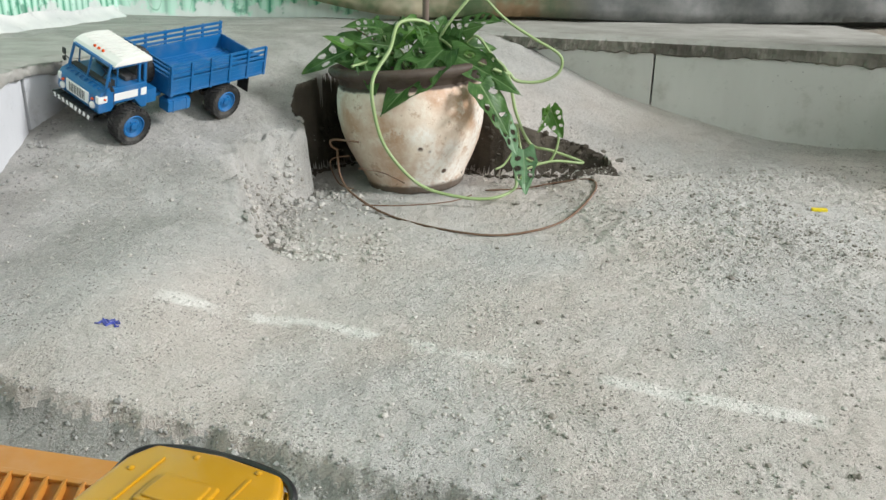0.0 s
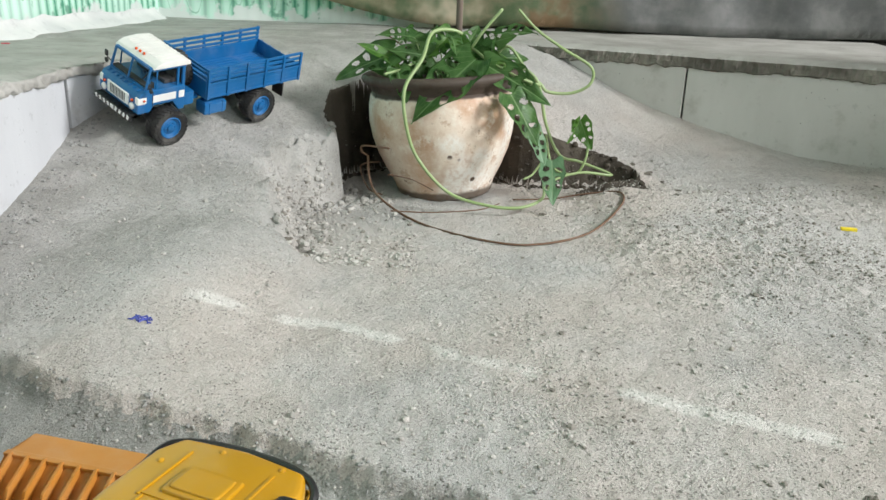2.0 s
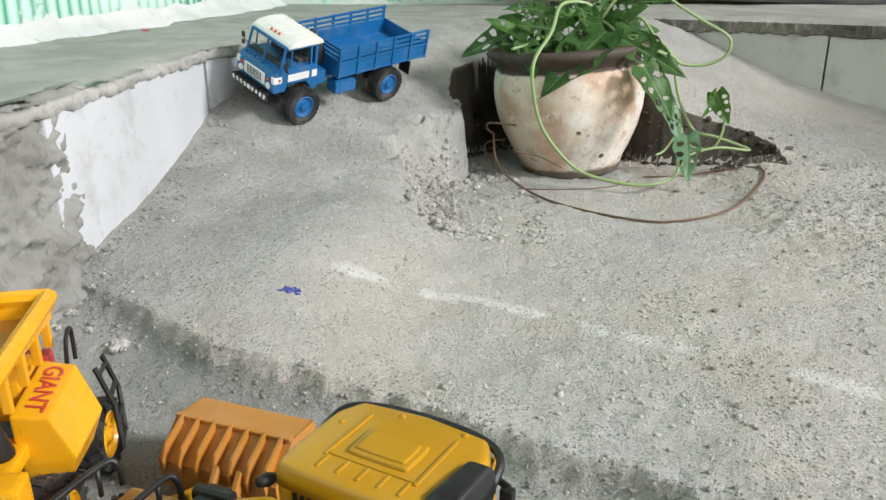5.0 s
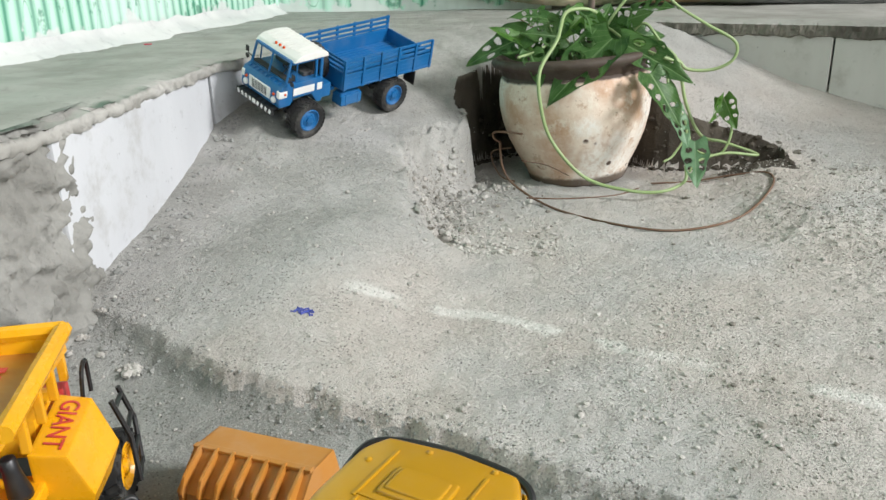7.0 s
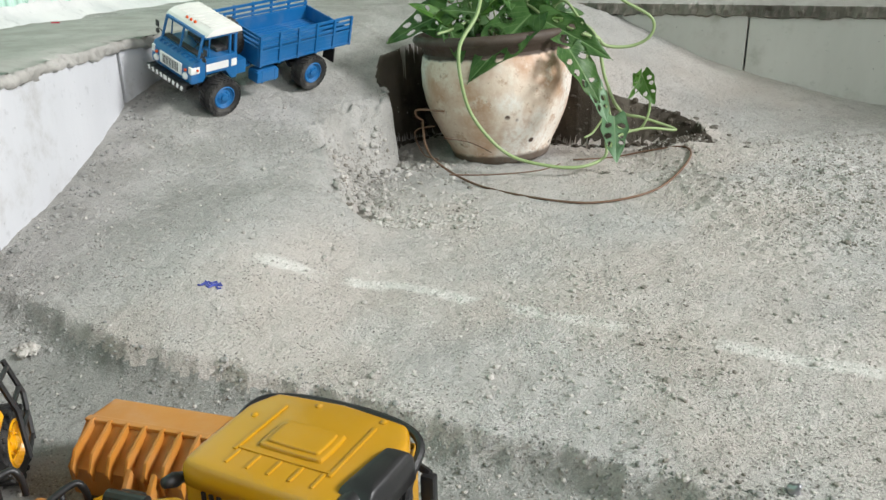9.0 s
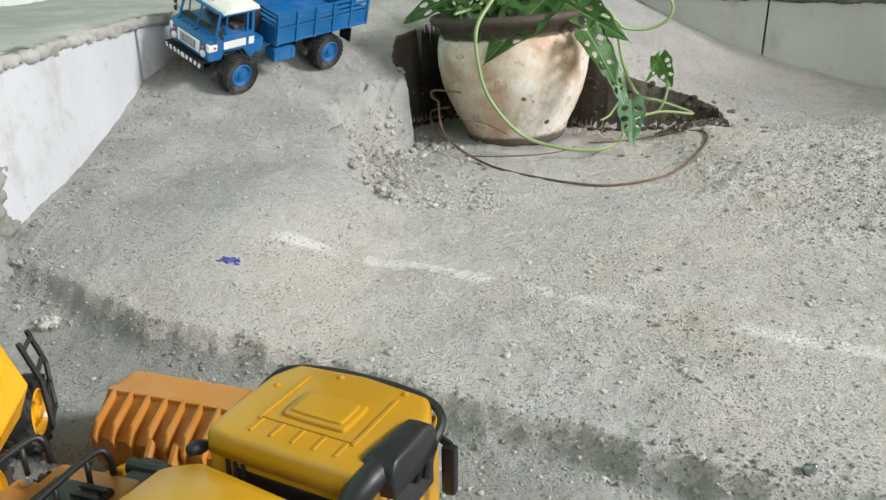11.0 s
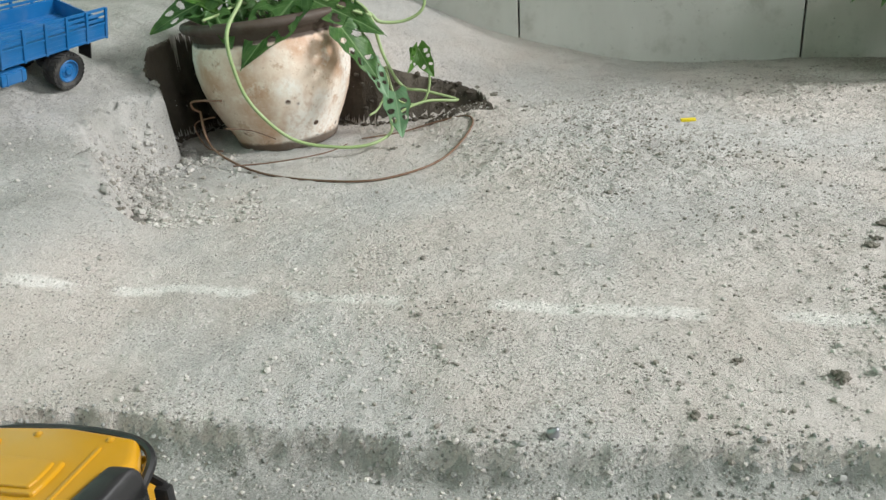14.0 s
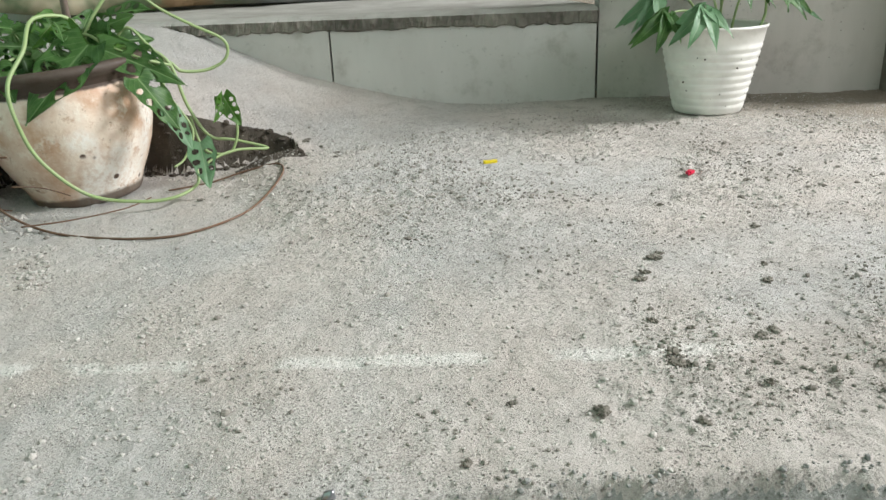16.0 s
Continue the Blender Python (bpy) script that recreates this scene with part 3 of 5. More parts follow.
def blue_truck(m):
    t = thing("toy_truck", m, "blue toy flatbed truck with white cab roof and knobbly tyres", "toy truck")
    r, w = 0.0305, 0.025
    td, rd = mesh_data("tyre", tyre_mesh(r, w, 26), RUBBER), mesh_data("rim", rim_mesh(r, w), BLUE, False)
    for x in (-0.0925, 0.0925):
        for s in (1, -1):
            wheel(t, pose(x, s * 0.0495, r, -90 * s, 0, 0), td, rd)
    wheel(t, pose(0.043, -0.004, 0.096, 0, 90, 0), td, rd, "spare_wheel")
    # chassis
    bm = bmesh.new()
    for s in (1, -1):
        add_box(bm, (-0.03, s * 0.017, 0.056), (0.30, 0.005, 0.010), 0.0008)
    for x in (-0.17, -0.12, -0.06, 0.0, 0.06, 0.11):
        add_box(bm, (x, 0, 0.056), (0.006, 0.034, 0.008), 0.0006)
    part("chassis", bm, BLACK, t)
    for x in (-0.0925, 0.0925):
        bm = tube([(x, -0.045, r), (x, 0.045, r)], 0.0045, 10)
        add_lathe(bm, [(0.003, -0.009), (0.0105, -0.007), (0.0105, 0.007), (0.003, 0.009)], 16, pose(x, 0.006, r, 0, 90, 0))
        for s in (1, -1):
            add_box(bm, (x, s * 0.024, 0.042), (0.052, 0.005, 0.004), 0.0006)
            add_box(bm, (x, s * 0.024, 0.047), (0.034, 0.005, 0.004), 0.0006)
        part("axle", bm, BLACK, t)
    part("drive_shaft", tube([(-0.085, 0.004, r + 0.004), (0.0, 0.0, 0.046), (0.085, 0.004, r + 0.004)], 0.0025, 8), BLACK, t)
    # tanks and steps under the bed
    for s in (1, -1):
        bm = box((0.006, s * 0.047, 0.047), (0.044, 0.024, 0.019), 0.003)
        add_box(bm, (0.006, s * 0.047, 0.0575), (0.040, 0.018, 0.002), 0.0008)
        for x in (-0.008, 0.018):
            add_box(bm, (x, s * 0.047, 0.047), (0.002, 0.0255, 0.0205), 0.0006)
        part("fuel_tank", bm, BLUE, t)
        part("side_box", box((0.034, s * 0.041, 0.071), (0.022, 0.022, 0.026), 0.001), BLUE, t)
    # load bed
    x0, x1, hw, z0 = -0.190, 0.012, 0.0585, 0.066
    bed = part("load_bed", box(((x0 + x1) / 2, 0, z0 + 0.002), (x1 - x0, hw * 2, 0.004), 0.0008), BLUE, t)
    bm = bmesh.new()
    for k in range(13):
        add_box(bm, ((x0 + x1) / 2, -0.051 + 0.0085 * k, z0 + 0.0045), (x1 - x0 - 0.006, 0.0018, 0.0016), 0)
    part("floor_ribs", bm, BLUE, bed)
    for s in (1, -1):
        y = s * hw
        bm = box(((x0 + x1) / 2, y, z0 + 0.014), (x1 - x0, 0.0026, 0.028), 0.0005)
        for z in (z0 + 0.003, z0 + 0.0275):
            add_box(bm, ((x0 + x1) / 2, y + s * 0.0015, z), (x1 - x0, 0.003, 0.0034), 0.0006)
        for z in (z0 + 0.011, z0 + 0.019):
            add_box(bm, ((x0 + x1) / 2, y + s * 0.0012, z), (x1 - x0, 0.0012, 0.0009), 0)
        part("side_board", bm, BLUE, bed)
        for k in range(6):
            x = x0 + 0.002 + (x1 - x0 - 0.004) * k / 5
            part("post", box((x, y + s * 0.0022, z0 + 0.0275), (0.0042, 0.0036, 0.055), 0.0006), BLUE, bed)
        for z in (z0 + 0.0345, z0 + 0.0435, z0 + 0.0525):
            part("slat", box(((x0 + x1) / 2, y, z), (x1 - x0, 0.0022, 0.0048), 0.0006), BLUE, bed)
    bm = box((x0, 0, z0 + 0.015), (0.0026, hw * 2, 0.030), 0.0005)
    for y in (-0.05, -0.025, 0, 0.025, 0.05):
        add_box(bm, (x0 - 0.0015, y, z0 + 0.015), (0.003, 0.004, 0.030), 0.0005)
    part("tail_board", bm, BLUE, bed)
    part("front_board", box((x1, 0, z0 + 0.0165), (0.0026, hw * 2, 0.033), 0.0005), BLUE, bed)
    for z in (z0 + 0.038, z0 + 0.0465, z0 + 0.0535):
        part("slat", box((x1, 0, z), (0.0026, hw * 2, 0.0042), 0.0006), BLUE, bed)
    for s in (1, -1):
        part("mud_flap", box((-0.140, s * 0.046, 0.052), (0.0022, 0.026, 0.026), 0.0005), BLACK, t)
    part("spare_bracket", box((0.042, 0, 0.064), (0.026, 0.08, 0.005), 0.001), BLUE, t)
    # cab
    lower = [(0.046, 0.054), (0.058, 0.054), (0.072, 0.073), (0.112, 0.073), (0.121, 0.061), (0.146, 0.061), (0.1475, 0.068), (0.1455, 0.090), (0.140, 0.0985), (0.128, 0.1025), (0.046, 0.1025)]
    cab = part("cab", prism(lower, 0.110, None, 0.0026), BLUE, t)
    bm = bmesh.new()
    for s in (1, -1):
        add_tube(bm, [(0.128, s * 0.050, 0.101), (0.117, s * 0.0485, 0.141)], 0.0026, 6)
        add_box(bm, (0.048, s * 0.0505, 0.121), (0.006, 0.004, 0.040), 0.001)
        add_box(bm, (0.080, s * 0.0512, 0.1385), (0.072, 0.0035, 0.0045), 0.0008)
        add_tube(bm, [(0.107, s * 0.0515, 0.1025), (0.104, s * 0.0505, 0.139)], 0.0015, 6)
        add_box(bm, (0.0605, s * 0.0512, 0.121), (0.0045, 0.0035, 0.036), 0.0008)
    add_tube(bm, [(0.1285, 0, 0.101), (0.1175, 0, 0.141)], 0.0022, 6)
    add_box(bm, (0.1275, 0, 0.1025), (0.006, 0.102, 0.004), 0.001)
    add_box(bm, (0.116, 0, 0.140), (0.005, 0.100, 0.005), 0.001)
    add_box(bm, (0.046, 0, 0.106), (0.004, 0.100, 0.012), 0.001)
    add_box(bm, (0.046, 0, 0.136), (0.004, 0.100, 0.010), 0.001)
    for y in (-0.048, 0.0, 0.048):
        add_box(bm, (0.046, y, 0.121), (0.004, 0.006, 0.030), 0.0008)
    part("window_frame", bm, BLUE, cab)
    roof_shape = [(0.038, 0.1405), (0.040, 0.1475), (0.047, 0.1515), (0.075, 0.1535), (0.104, 0.1515), (0.117, 0.1465), (0.1235, 0.1405)]
    roof = part("roof", prism(roof_shape, 0.112, None, 0.0018), CREAM, t, "glossy white cab roof")
    for k in range(9):
        part("roof_rib", box((0.076, -0.044 + 0.011 * k, 0.1532), (0.058, 0.0016, 0.0008), 0.0003), CREAM, roof)
    for y in (-0.011, 0, 0.011):
        part("roof_lamp", lathe([(0.0026, 0), (0.0026, 0.003), (0.0012, 0.0042)], 12, pose(0.111, y, 0.1485)), ORANGE_LAMP, roof, "small orange marker lamp")
    # inside
    part("rear_panel", box((0.0495, 0, 0.121), (0.0015, 0.098, 0.036), 0.0003), SEAT, cab)
    for y in (-0.024, 0.024):
        bm = box((0.068, y, 0.106), (0.026, 0.034, 0.008), 0.002)
        add_box(bm, (0.056, y, 0.118), (0.007, 0.034, 0.028), 0.002)
        part("seat", bm, SEAT, cab)
    bm = bmesh.new()
    for k in range(20):
        a, b = 2 * math.pi * k / 20, 2 * math.pi * (k + 1) / 20
        m2 = pose(0.106, 0.024, 0.117, 0, -55, 0)
        add_tube(bm, [m2 @ Vector((0.0095 * math.cos(a), 0.0095 * math.sin(a), 0)), m2 @ Vector((0.0095 * math.cos(b), 0.0095 * math.sin(b), 0))], 0.0009, 5)
    add_tube(bm, [(0.106, 0.024, 0.117), (0.122, 0.024, 0.104)], 0.0011, 6)
    part("steering_wheel", bm, BLACK, cab)
    part("dashboard", box((0.119, 0, 0.105), (0.012, 0.098, 0.007), 0.002), SEAT, cab)
    bm = bmesh.new()
    for k in range(8):
        add_box(bm, (0.1345, -0.042 + 0.012 * k, 0.1015), (0.011, 0.0018, 0.0022), 0.0004, None)
    part("cowl_rib", bm, BLUE, cab)
    # grille, lamps, white panels
    g = part("grille", box((0.1475, 0, 0.0795), (0.0026, 0.060, 0.0215), 0.0008, None), WHITE, t, "white slotted radiator grille")
    for k in range(10):
        part("slot", box((0.1489, -0.0198 + 0.0044 * k, 0.0797), (0.0010, 0.0018, 0.0165), 0.0003), BLACK, g)
    for s in (1, -1):
        part("headlight", lathe([(0.0062, -0.002), (0.0062, 0.002), (0.0045, 0.0038), (0.001, 0.0044)], 20, pose(0.1475, s * 0.0405, 0.0725, 0, 90, 0)), CLEAR_LAMP, t, "round pale headlight", True)
        part("indicator", lathe([(0.0026, -0.001), (0.0026, 0.002), (0.001, 0.0032)], 14, pose(0.1470, s * 0.0400, 0.0835, 0, 90, 0)), ORANGE_LAMP, t, "small orange lamp", True)
        part("indicator", lathe([(0.0022, -0.001), (0.0022, 0.0018), (0.001, 0.0026)], 14, pose(0.134, s * 0.0555, 0.086, -90 * s, 0, 0)), ORANGE_LAMP, t, "small orange lamp", True)
        part("corner_panel", box((0.1375, s * 0.0512, 0.0855), (0.0190, 0.0090, 0.0135), 0.0030), WHITE, t, "white painted corner panel")
        part("white_stripe", box((0.0905, s * 0.0551, 0.0855), (0.049, 0.0012, 0.0135), 0.0004), WHITE, t, "white painted stripe")
        part("white_stripe", box((0.0535, s * 0.0551, 0.0855), (0.012, 0.0012, 0.0135), 0.0004), WHITE, t, "white painted stripe")
        bm = bmesh.new()
        for k in range(4):
            add_box(bm, (0.139, s * 0.0545, 0.0645 + 0.0032 * k), (0.013, 0.0022, 0.0012), 0.0003)
        part("vent_ribs", bm, BLUE, t)
        part("door_seam", box((0.1155, s * 0.0551, 0.085), (0.0012, 0.0008, 0.030), 0), SEAT, t)
        bm = tube([(0.122, s * 0.053, 0.108), (0.126, s * 0.064, 0.114)], 0.0010, 6)
        add_box(bm, (0.126, s * 0.066, 0.121), (0.0030, 0.0075, 0.011), 0.0012)
        add_lathe(bm, [(0.002, -0.0015), (0.0046, -0.001), (0.0046, 0.001), (0.002, 0.0015)], 14, pose(0.127, s * 0.0645, 0.108, 0, 90, 0))
        part("mirror", bm, BLACK, t, "black wing mirror")
    # bumper
    bumper = part("bumper", box((0.158, 0, 0.0545), (0.004, 0.108, 0.0095), 0.0014, None), BLACK, t)
    bm = bmesh.new()
    add_box(bm, (0.1515, 0, 0.0590), (0.014, 0.100, 0.0016), 0.0005)
    for k in range(9):
        add_box(bm, (0.1515, -0.048 + 0.012 * k, 0.0603), (0.013, 0.0016, 0.0014), 0)
    for y in (-0.018, 0.018):
        add_box(bm, (0.146, y, 0.0565), (0.022, 0.006, 0.005), 0.0008)
    part("grating", bm, BLACK, bumper)
    for k in range(9):
        y = -0.046 + 0.0115 * k
        lean = 0.30 if y < -0.001 else (-0.30 if y > 0.001 else 0)
        part("stripe", box((0, 0, 0), (0.0008, 0.0056 if lean else 0.009, 0.0080), 0, Matrix.Translation((0.1602, y, 0.0545)) @ Matrix.Rotation(lean * 1.3, 4, "X")), WHITE, bumper, "white slanting warning stripe")
    # the cab is narrower and lower than the bed's outer lines
    for o in t.children:
        if o.name.split(".")[0] in ("wheel", "spare_wheel", "chassis", "axle", "drive_shaft", "mud_flap", "fuel_tank", "spare_bracket"):
            continue
        base, kx, ky, kz, ax, shift = (0.066, 1.0, 0.97, 0.95, 0.0, 0.014) if o.name.startswith("load_bed") else (0.056, 0.84, 0.90, 0.88, 0.147, 0.0)
        if o.name.startswith("roof"):
            kx, ax, shift = 0.78, 0.1235, -0.003
        for one in (o, *o.children):
            one.data.transform(Matrix.Translation((ax + shift, 0, base)) @ Matrix.Diagonal((kx, ky, kz, 1)) @ Matrix.Translation((-ax, 0, -base)))
    return t


def seat_on_ground(x, y, yaw, half_x, half_y, scale=1.0):
    """A pose whose base lies on the ground under four corners."""
    c, s = math.cos(radians(yaw)), math.sin(radians(yaw))

    def h(u, v):
        px, py = x + u * c - v * s, y + u * s + v * c
        return max(ground_height(px + a, py + b) for a in (-0.008, 0, 0.008) for b in (-0.008, 0, 0.008))

    fl, fr, rl, rr = h(half_x, half_y), h(half_x, -half_y), h(-half_x, half_y), h(-half_x, -half_y)
    fwd = Vector((2 * half_x, 0, (fl + fr - rl - rr) / 2)).normalized()
    left = Vector((0, 2 * half_y, (fl + rl - fr - rr) / 2))
    left = (left - fwd * left.dot(fwd)).normalized()
    up = fwd.cross(left)
    m = Matrix((fwd, left, up)).transposed().to_4x4()
    return Matrix.Translation((x, y, (fl + fr + rl + rr) / 4 - 0.001)) @ Matrix.Rotation(radians(yaw), 4, "Z") @ m @ Matrix.Scale(scale, 4)


blue_truck(seat_on_ground(-0.454, 1.372, -124.5, 0.092, 0.049, 1.0))

# ---- pots and plants ----
def clay_material():
    m = Mat("weathered_clay", 0.62, spec=0.35)
    x, y, z = m.axis()
    a, b, c = m.noise(9.0, 5, 0.65), m.noise(28.0, 5, 0.7), m.noise(130.0, 4)
    col = m.mix(m.ramp(a, 0.34, 0.62), (0.50, 0.31, 0.20), (0.72, 0.61, 0.50))
    col = m.mix(m.ramp(b, 0.5, 0.68, 0, 0.8), col, (0.76, 0.70, 0.60))
    col = m.mix(m.ramp(m.noise(5.0, 4), 0.56, 0.7, 0, 0.6), col, (0.36, 0.19, 0.10))
    blot = m.math("MULTIPLY", m.ramp(m.voronoi(30.0), 0.12, 0.20, 1, 0), m.ramp(m.noise(13.0, 2), 0.56, 0.60))
    col = m.mix(m.ramp(m.noise(70.0, 5, 0.75), 0.60, 0.70, 0, 0.7), col, (0.20, 0.12, 0.075))
    bloom = m.math("MULTIPLY", m.ramp(m.noise(6.5, 3), 0.50, 0.62), m.ramp(c, 0.35, 0.6, 0.35, 0.9))
    col = m.mix(bloom, col, (0.80, 0.77, 0.71))
    col = m.mix(m.ramp(m.noise(18.0, 6, 0.75), 0.58, 0.66, 0, 0.65), col, (0.42, 0.25, 0.15))
    col = m.mix(blot, col, (0.08, 0.05, 0.035))
    band = m.math("ADD", z, m.math("MULTIPLY", b, 0.012))
    col = m.mix(m.ramp(band, 0.203, 0.208, 0, 0.95), col, (0.045, 0.032, 0.024))
    col = m.mix(m.ramp(band, 0.022, 0.030, 0.9, 0), col, (0.10, 0.07, 0.05))
    m.colour(col)
    m.set(m.b, "Roughness", m.ramp(b, 0.3, 0.7, 0.42, 0.8))
    m.bump(b, 0.4, 0.003).bump(c, 0.35, 0.0012)
    return m.m


def leaf_material(name, a, b, vein):
    m = Mat(name, 0.38, spec=0.5)
    col = m.mix(m.ramp(m.noise(30.0, 4), 0.35, 0.65), a, b)
    n = m.t.nodes.new("ShaderNodeUVMap")
    sep = m.t.nodes.new("ShaderNodeSeparateXYZ")
    m.set(sep, 0, n.outputs[0])
    v = m.math("ABSOLUTE", m.math("SUBTRACT", sep.outputs[1], 0.5))
    col = m.mix(m.ramp(v, 0.012, 0.03, 0.8, 0), col, vein)
    ribs = m.math("ABSOLUTE", m.math("SINE", m.math("MULTIPLY", m.math("SUBTRACT", sep.outputs[0], v), 24.0)))
    col = m.mix(m.ramp(ribs, 0.06, 0.2, 0.35, 0), col, vein)
    m.colour(col)
    m.bump(ribs, 0.25, 0.001)
    thin = m.node("ShaderNodeBsdfTranslucent", Color=col)
    both = m.node("ShaderNodeMixShader", Fac=0.25)
    m.t.links.new(m.b.outputs[0], both.inputs[1]), m.t.links.new(thin.outputs[0], both.inputs[2])
    m.t.links.new(both.outputs[0], m.t.nodes["Material Output"].inputs[0])
    return m.m


CLAY = clay_material()
LEAF = leaf_material("green_leaf", (0.075, 0.185, 0.05), (0.15, 0.30, 0.09), (0.32, 0.48, 0.22))
LEAF_PALE = leaf_material("pale_leaf", (0.20, 0.38, 0.20), (0.28, 0.46, 0.28), (0.40, 0.55, 0.34))
LEAF_YOUNG = leaf_material("young_leaf", (0.10, 0.26, 0.04), (0.16, 0.33, 0.07), (0.30, 0.45, 0.16))
VINE = plain("green_vine", (0.28, 0.38, 0.16), 0.45, dust=0.15)
ROOT = plain("dry_root", (0.15, 0.085, 0.05), 0.8, dust=0.15)
SOIL = cement_material("dark_soil", (0.035, 0.028, 0.02), (0.07, 0.055, 0.04), 1.6)
WOOD = plain("grey_stick", (0.20, 0.15, 0.12), 0.8)


def leaf_mesh(length, width, fold=0.35, droop=0.4, holes=True, seed=0):
    """A heart-shaped leaf from the origin along +x, with slits between its ribs, folded on the midrib."""
    rnd = random.Random(seed)
    bm = bmesh.new()
    uv = bm.loops.layers.uv.new()
    nu, nv = (52, 26) if holes else (24, 12)
    spots = [(0.24 + 0.19 * k + rnd.uniform(-0.02, 0.02), s * rnd.uniform(0.46, 0.58), rnd.uniform(0.040, 0.066), rnd.uniform(0.24, 0.34)) for k in range(3) for s in (-1, 1) if rnd.random() < 0.85] if holes else []
    grid = []
    twist = rnd.uniform(-0.25, 0.25)
    for i in range(nu + 1):
        u = i / nu
        half = width / 2 * (math.sin(math.pi * min(1, u * 0.93 + 0.07) ** 0.62)) ** 0.85 * (1.0 if u < 0.98 else 0.35)
        row = []
        for j in range(nv + 1):
            v = 2 * j / nv - 1
            edge = 1 + 0.06 * math.sin(u * 19 + seed) * abs(v)
            x = length * (u - 0.10 * (1 - u) * abs(v) ** 1.5)
            y = half * v * edge
            z = abs(v) * half * fold - droop * length * u * u * 0.5 + 0.05 * width * math.sin(u * 9 + v * 2 + seed) * abs(v) + twist * y * u
            row.append((Vector((x, y, z)), u, v))
        grid.append(row)
    made = {}

    def vert(i, j):
        if (i, j) not in made:
            made[i, j] = bm.verts.new(grid[i][j][0])
        return made[i, j]

    for i in range(nu):
        for j in range(nv):
            u, v = (i + 0.5) / nu, 2 * (j + 0.5) / nv - 1
            if any(((u - a - 0.12 * (abs(v) - abs(b))) / c) ** 2 + ((v - b) / d) ** 2 < 1 for a, b, c, d in spots if b * v > 0):
                continue
            f = bm.faces.new([vert(i, j), vert(i + 1, j), vert(i + 1, j + 1), vert(i, j + 1)])
            for loop, (p, q) in zip(f.loops, ((i, j), (i + 1, j), (i + 1, j + 1), (i, j + 1))):
                loop[uv].uv = (p / nu, q / nv)
    bmesh.ops.solidify(bm, geom=list(bm.faces), thickness=0.0006)
    return bm


def aim(base, tip, roll=0.0):
    """A pose at base whose x axis points to tip, its z axis as near up as may be, then rolled."""
    base, tip = Vector(base), Vector(tip)
    x = (tip - base).normalized()
    y = Vector((0.05, -0.80, 0.60)).cross(x)
    y = y.normalized() if y.length > 1e-4 else Vector((0, 1, 0))
    z = x.cross(y)
    return Matrix.Translation(base) @ Matrix((x, y, z)).transposed().to_4x4() @ Matrix.Rotation(radians(roll), 4, "X")


def add_leaf(parent, base, tip, width, roll=0.0, mat=None, seed=0, fold=0.3, droop=0.25, holes=True, name="leaf"):
    bm = leaf_mesh((Vector(tip) - Vector(base)).length, width * 1.12, fold, droop, holes, seed)
    bmesh.ops.transform(bm, matrix=aim(base, tip, roll), verts=bm.verts)
    return part(name, bm, mat or LEAF, parent, "", True)


POT_AT = (-0.018, 1.565)
pot = thing("clay_pot", Matrix.Translation((POT_AT[0] - 0.006, POT_AT[1] - 0.004, -0.008)) @ pose(0, 0, 0, 0, -4.0, 0), "weathered cream and brown clay pot with a dark rim", "plant pot")
part("body", lathe([(0.076, 0), (0.088, 0.003), (0.093, 0.010), (0.098, 0.028), (0.113, 0.056), (0.1275, 0.088), (0.137, 0.120), (0.1412, 0.150), (0.140, 0.178), (0.1355, 0.199), (0.131, 0.208), (0.124, 0.208), (0.118, 0.198)], 72, None, 0.008), CLAY, pot, "", True)
part("rim", lathe([(0.126, 0.202), (0.1325, 0.206), (0.134, 0.217), (0.147, 0.223), (0.151, 0.230), (0.148, 0.237), (0.138, 0.239), (0.128, 0.234), (0.124, 0.212)], 72, None, 0.006), CLAY, pot, "dark brown rolled rim", True)
part("soil", lathe([(0.02, 0.197), (0.127, 0.199), (0.127, 0.208), (0.09, 0.215), (0.03, 0.219)], 40, None, 0.05), SOIL, pot, "dark crumbly potting soil", True)

plant = thing("trailing_plant", Matrix.Translation((*POT_AT, 0.0)), "trailing green plant with slit leaves and long vines", "plant")


def vine(pts, r=0.0032, r_end=None, mat=None, name="vine", label=""):
    return part(name, tube(spline(pts, 7), r, 7, r_end), mat or VINE, plant, label, True)


vine([(0.029, 0.0, 0.23), (0.02, -0.02, 0.296), (-0.033, -0.06, 0.304), (-0.048, -0.12, 0.261), (-0.074, -0.160, 0.215), (-0.071, -0.168, 0.156), (-0.050, -0.168, 0.095), (0.006, -0.166, 0.034), (0.077, -0.172, 0.014), (0.136, -0.170, 0.012), (0.177, -0.14, 0.022), (0.180, -0.12, 0.045)], 0.0036, 0.0028)
vine([(0.0, 0.02, 0.21), (0.047, 0.0, 0.232), (0.088, -0.01, 0.226), (0.159, -0.01, 0.217), (0.183, -0.01, 0.198), (0.230, 0.0, 0.196), (0.263, 0.0, 0.214), (0.263, 0.0, 0.245), (0.212, 0.0, 0.275), (0.159, 0.0, 0.308), (0.120, 0.0, 0.345)], 0.0036, 0.0026)
vine([(0.02, 0.01, 0.21), (0.04, 0.0, 0.28), (0.09, 0.01, 0.345)], 0.003)
vine([(0.03, 0.03, 0.21), (0.10, -0.01, 0.245), (0.159, -0.02, 0.222), (0.183, -0.03, 0.140), (0.212, -0.04, 0.084), (0.254, -0.04, 0.071), (0.313, -0.05, 0.051), (0.254, -0.07, 0.058), (0.205, -0.09, 0.048), (0.190, -0.10, 0.030)], 0.0036, 0.0022)
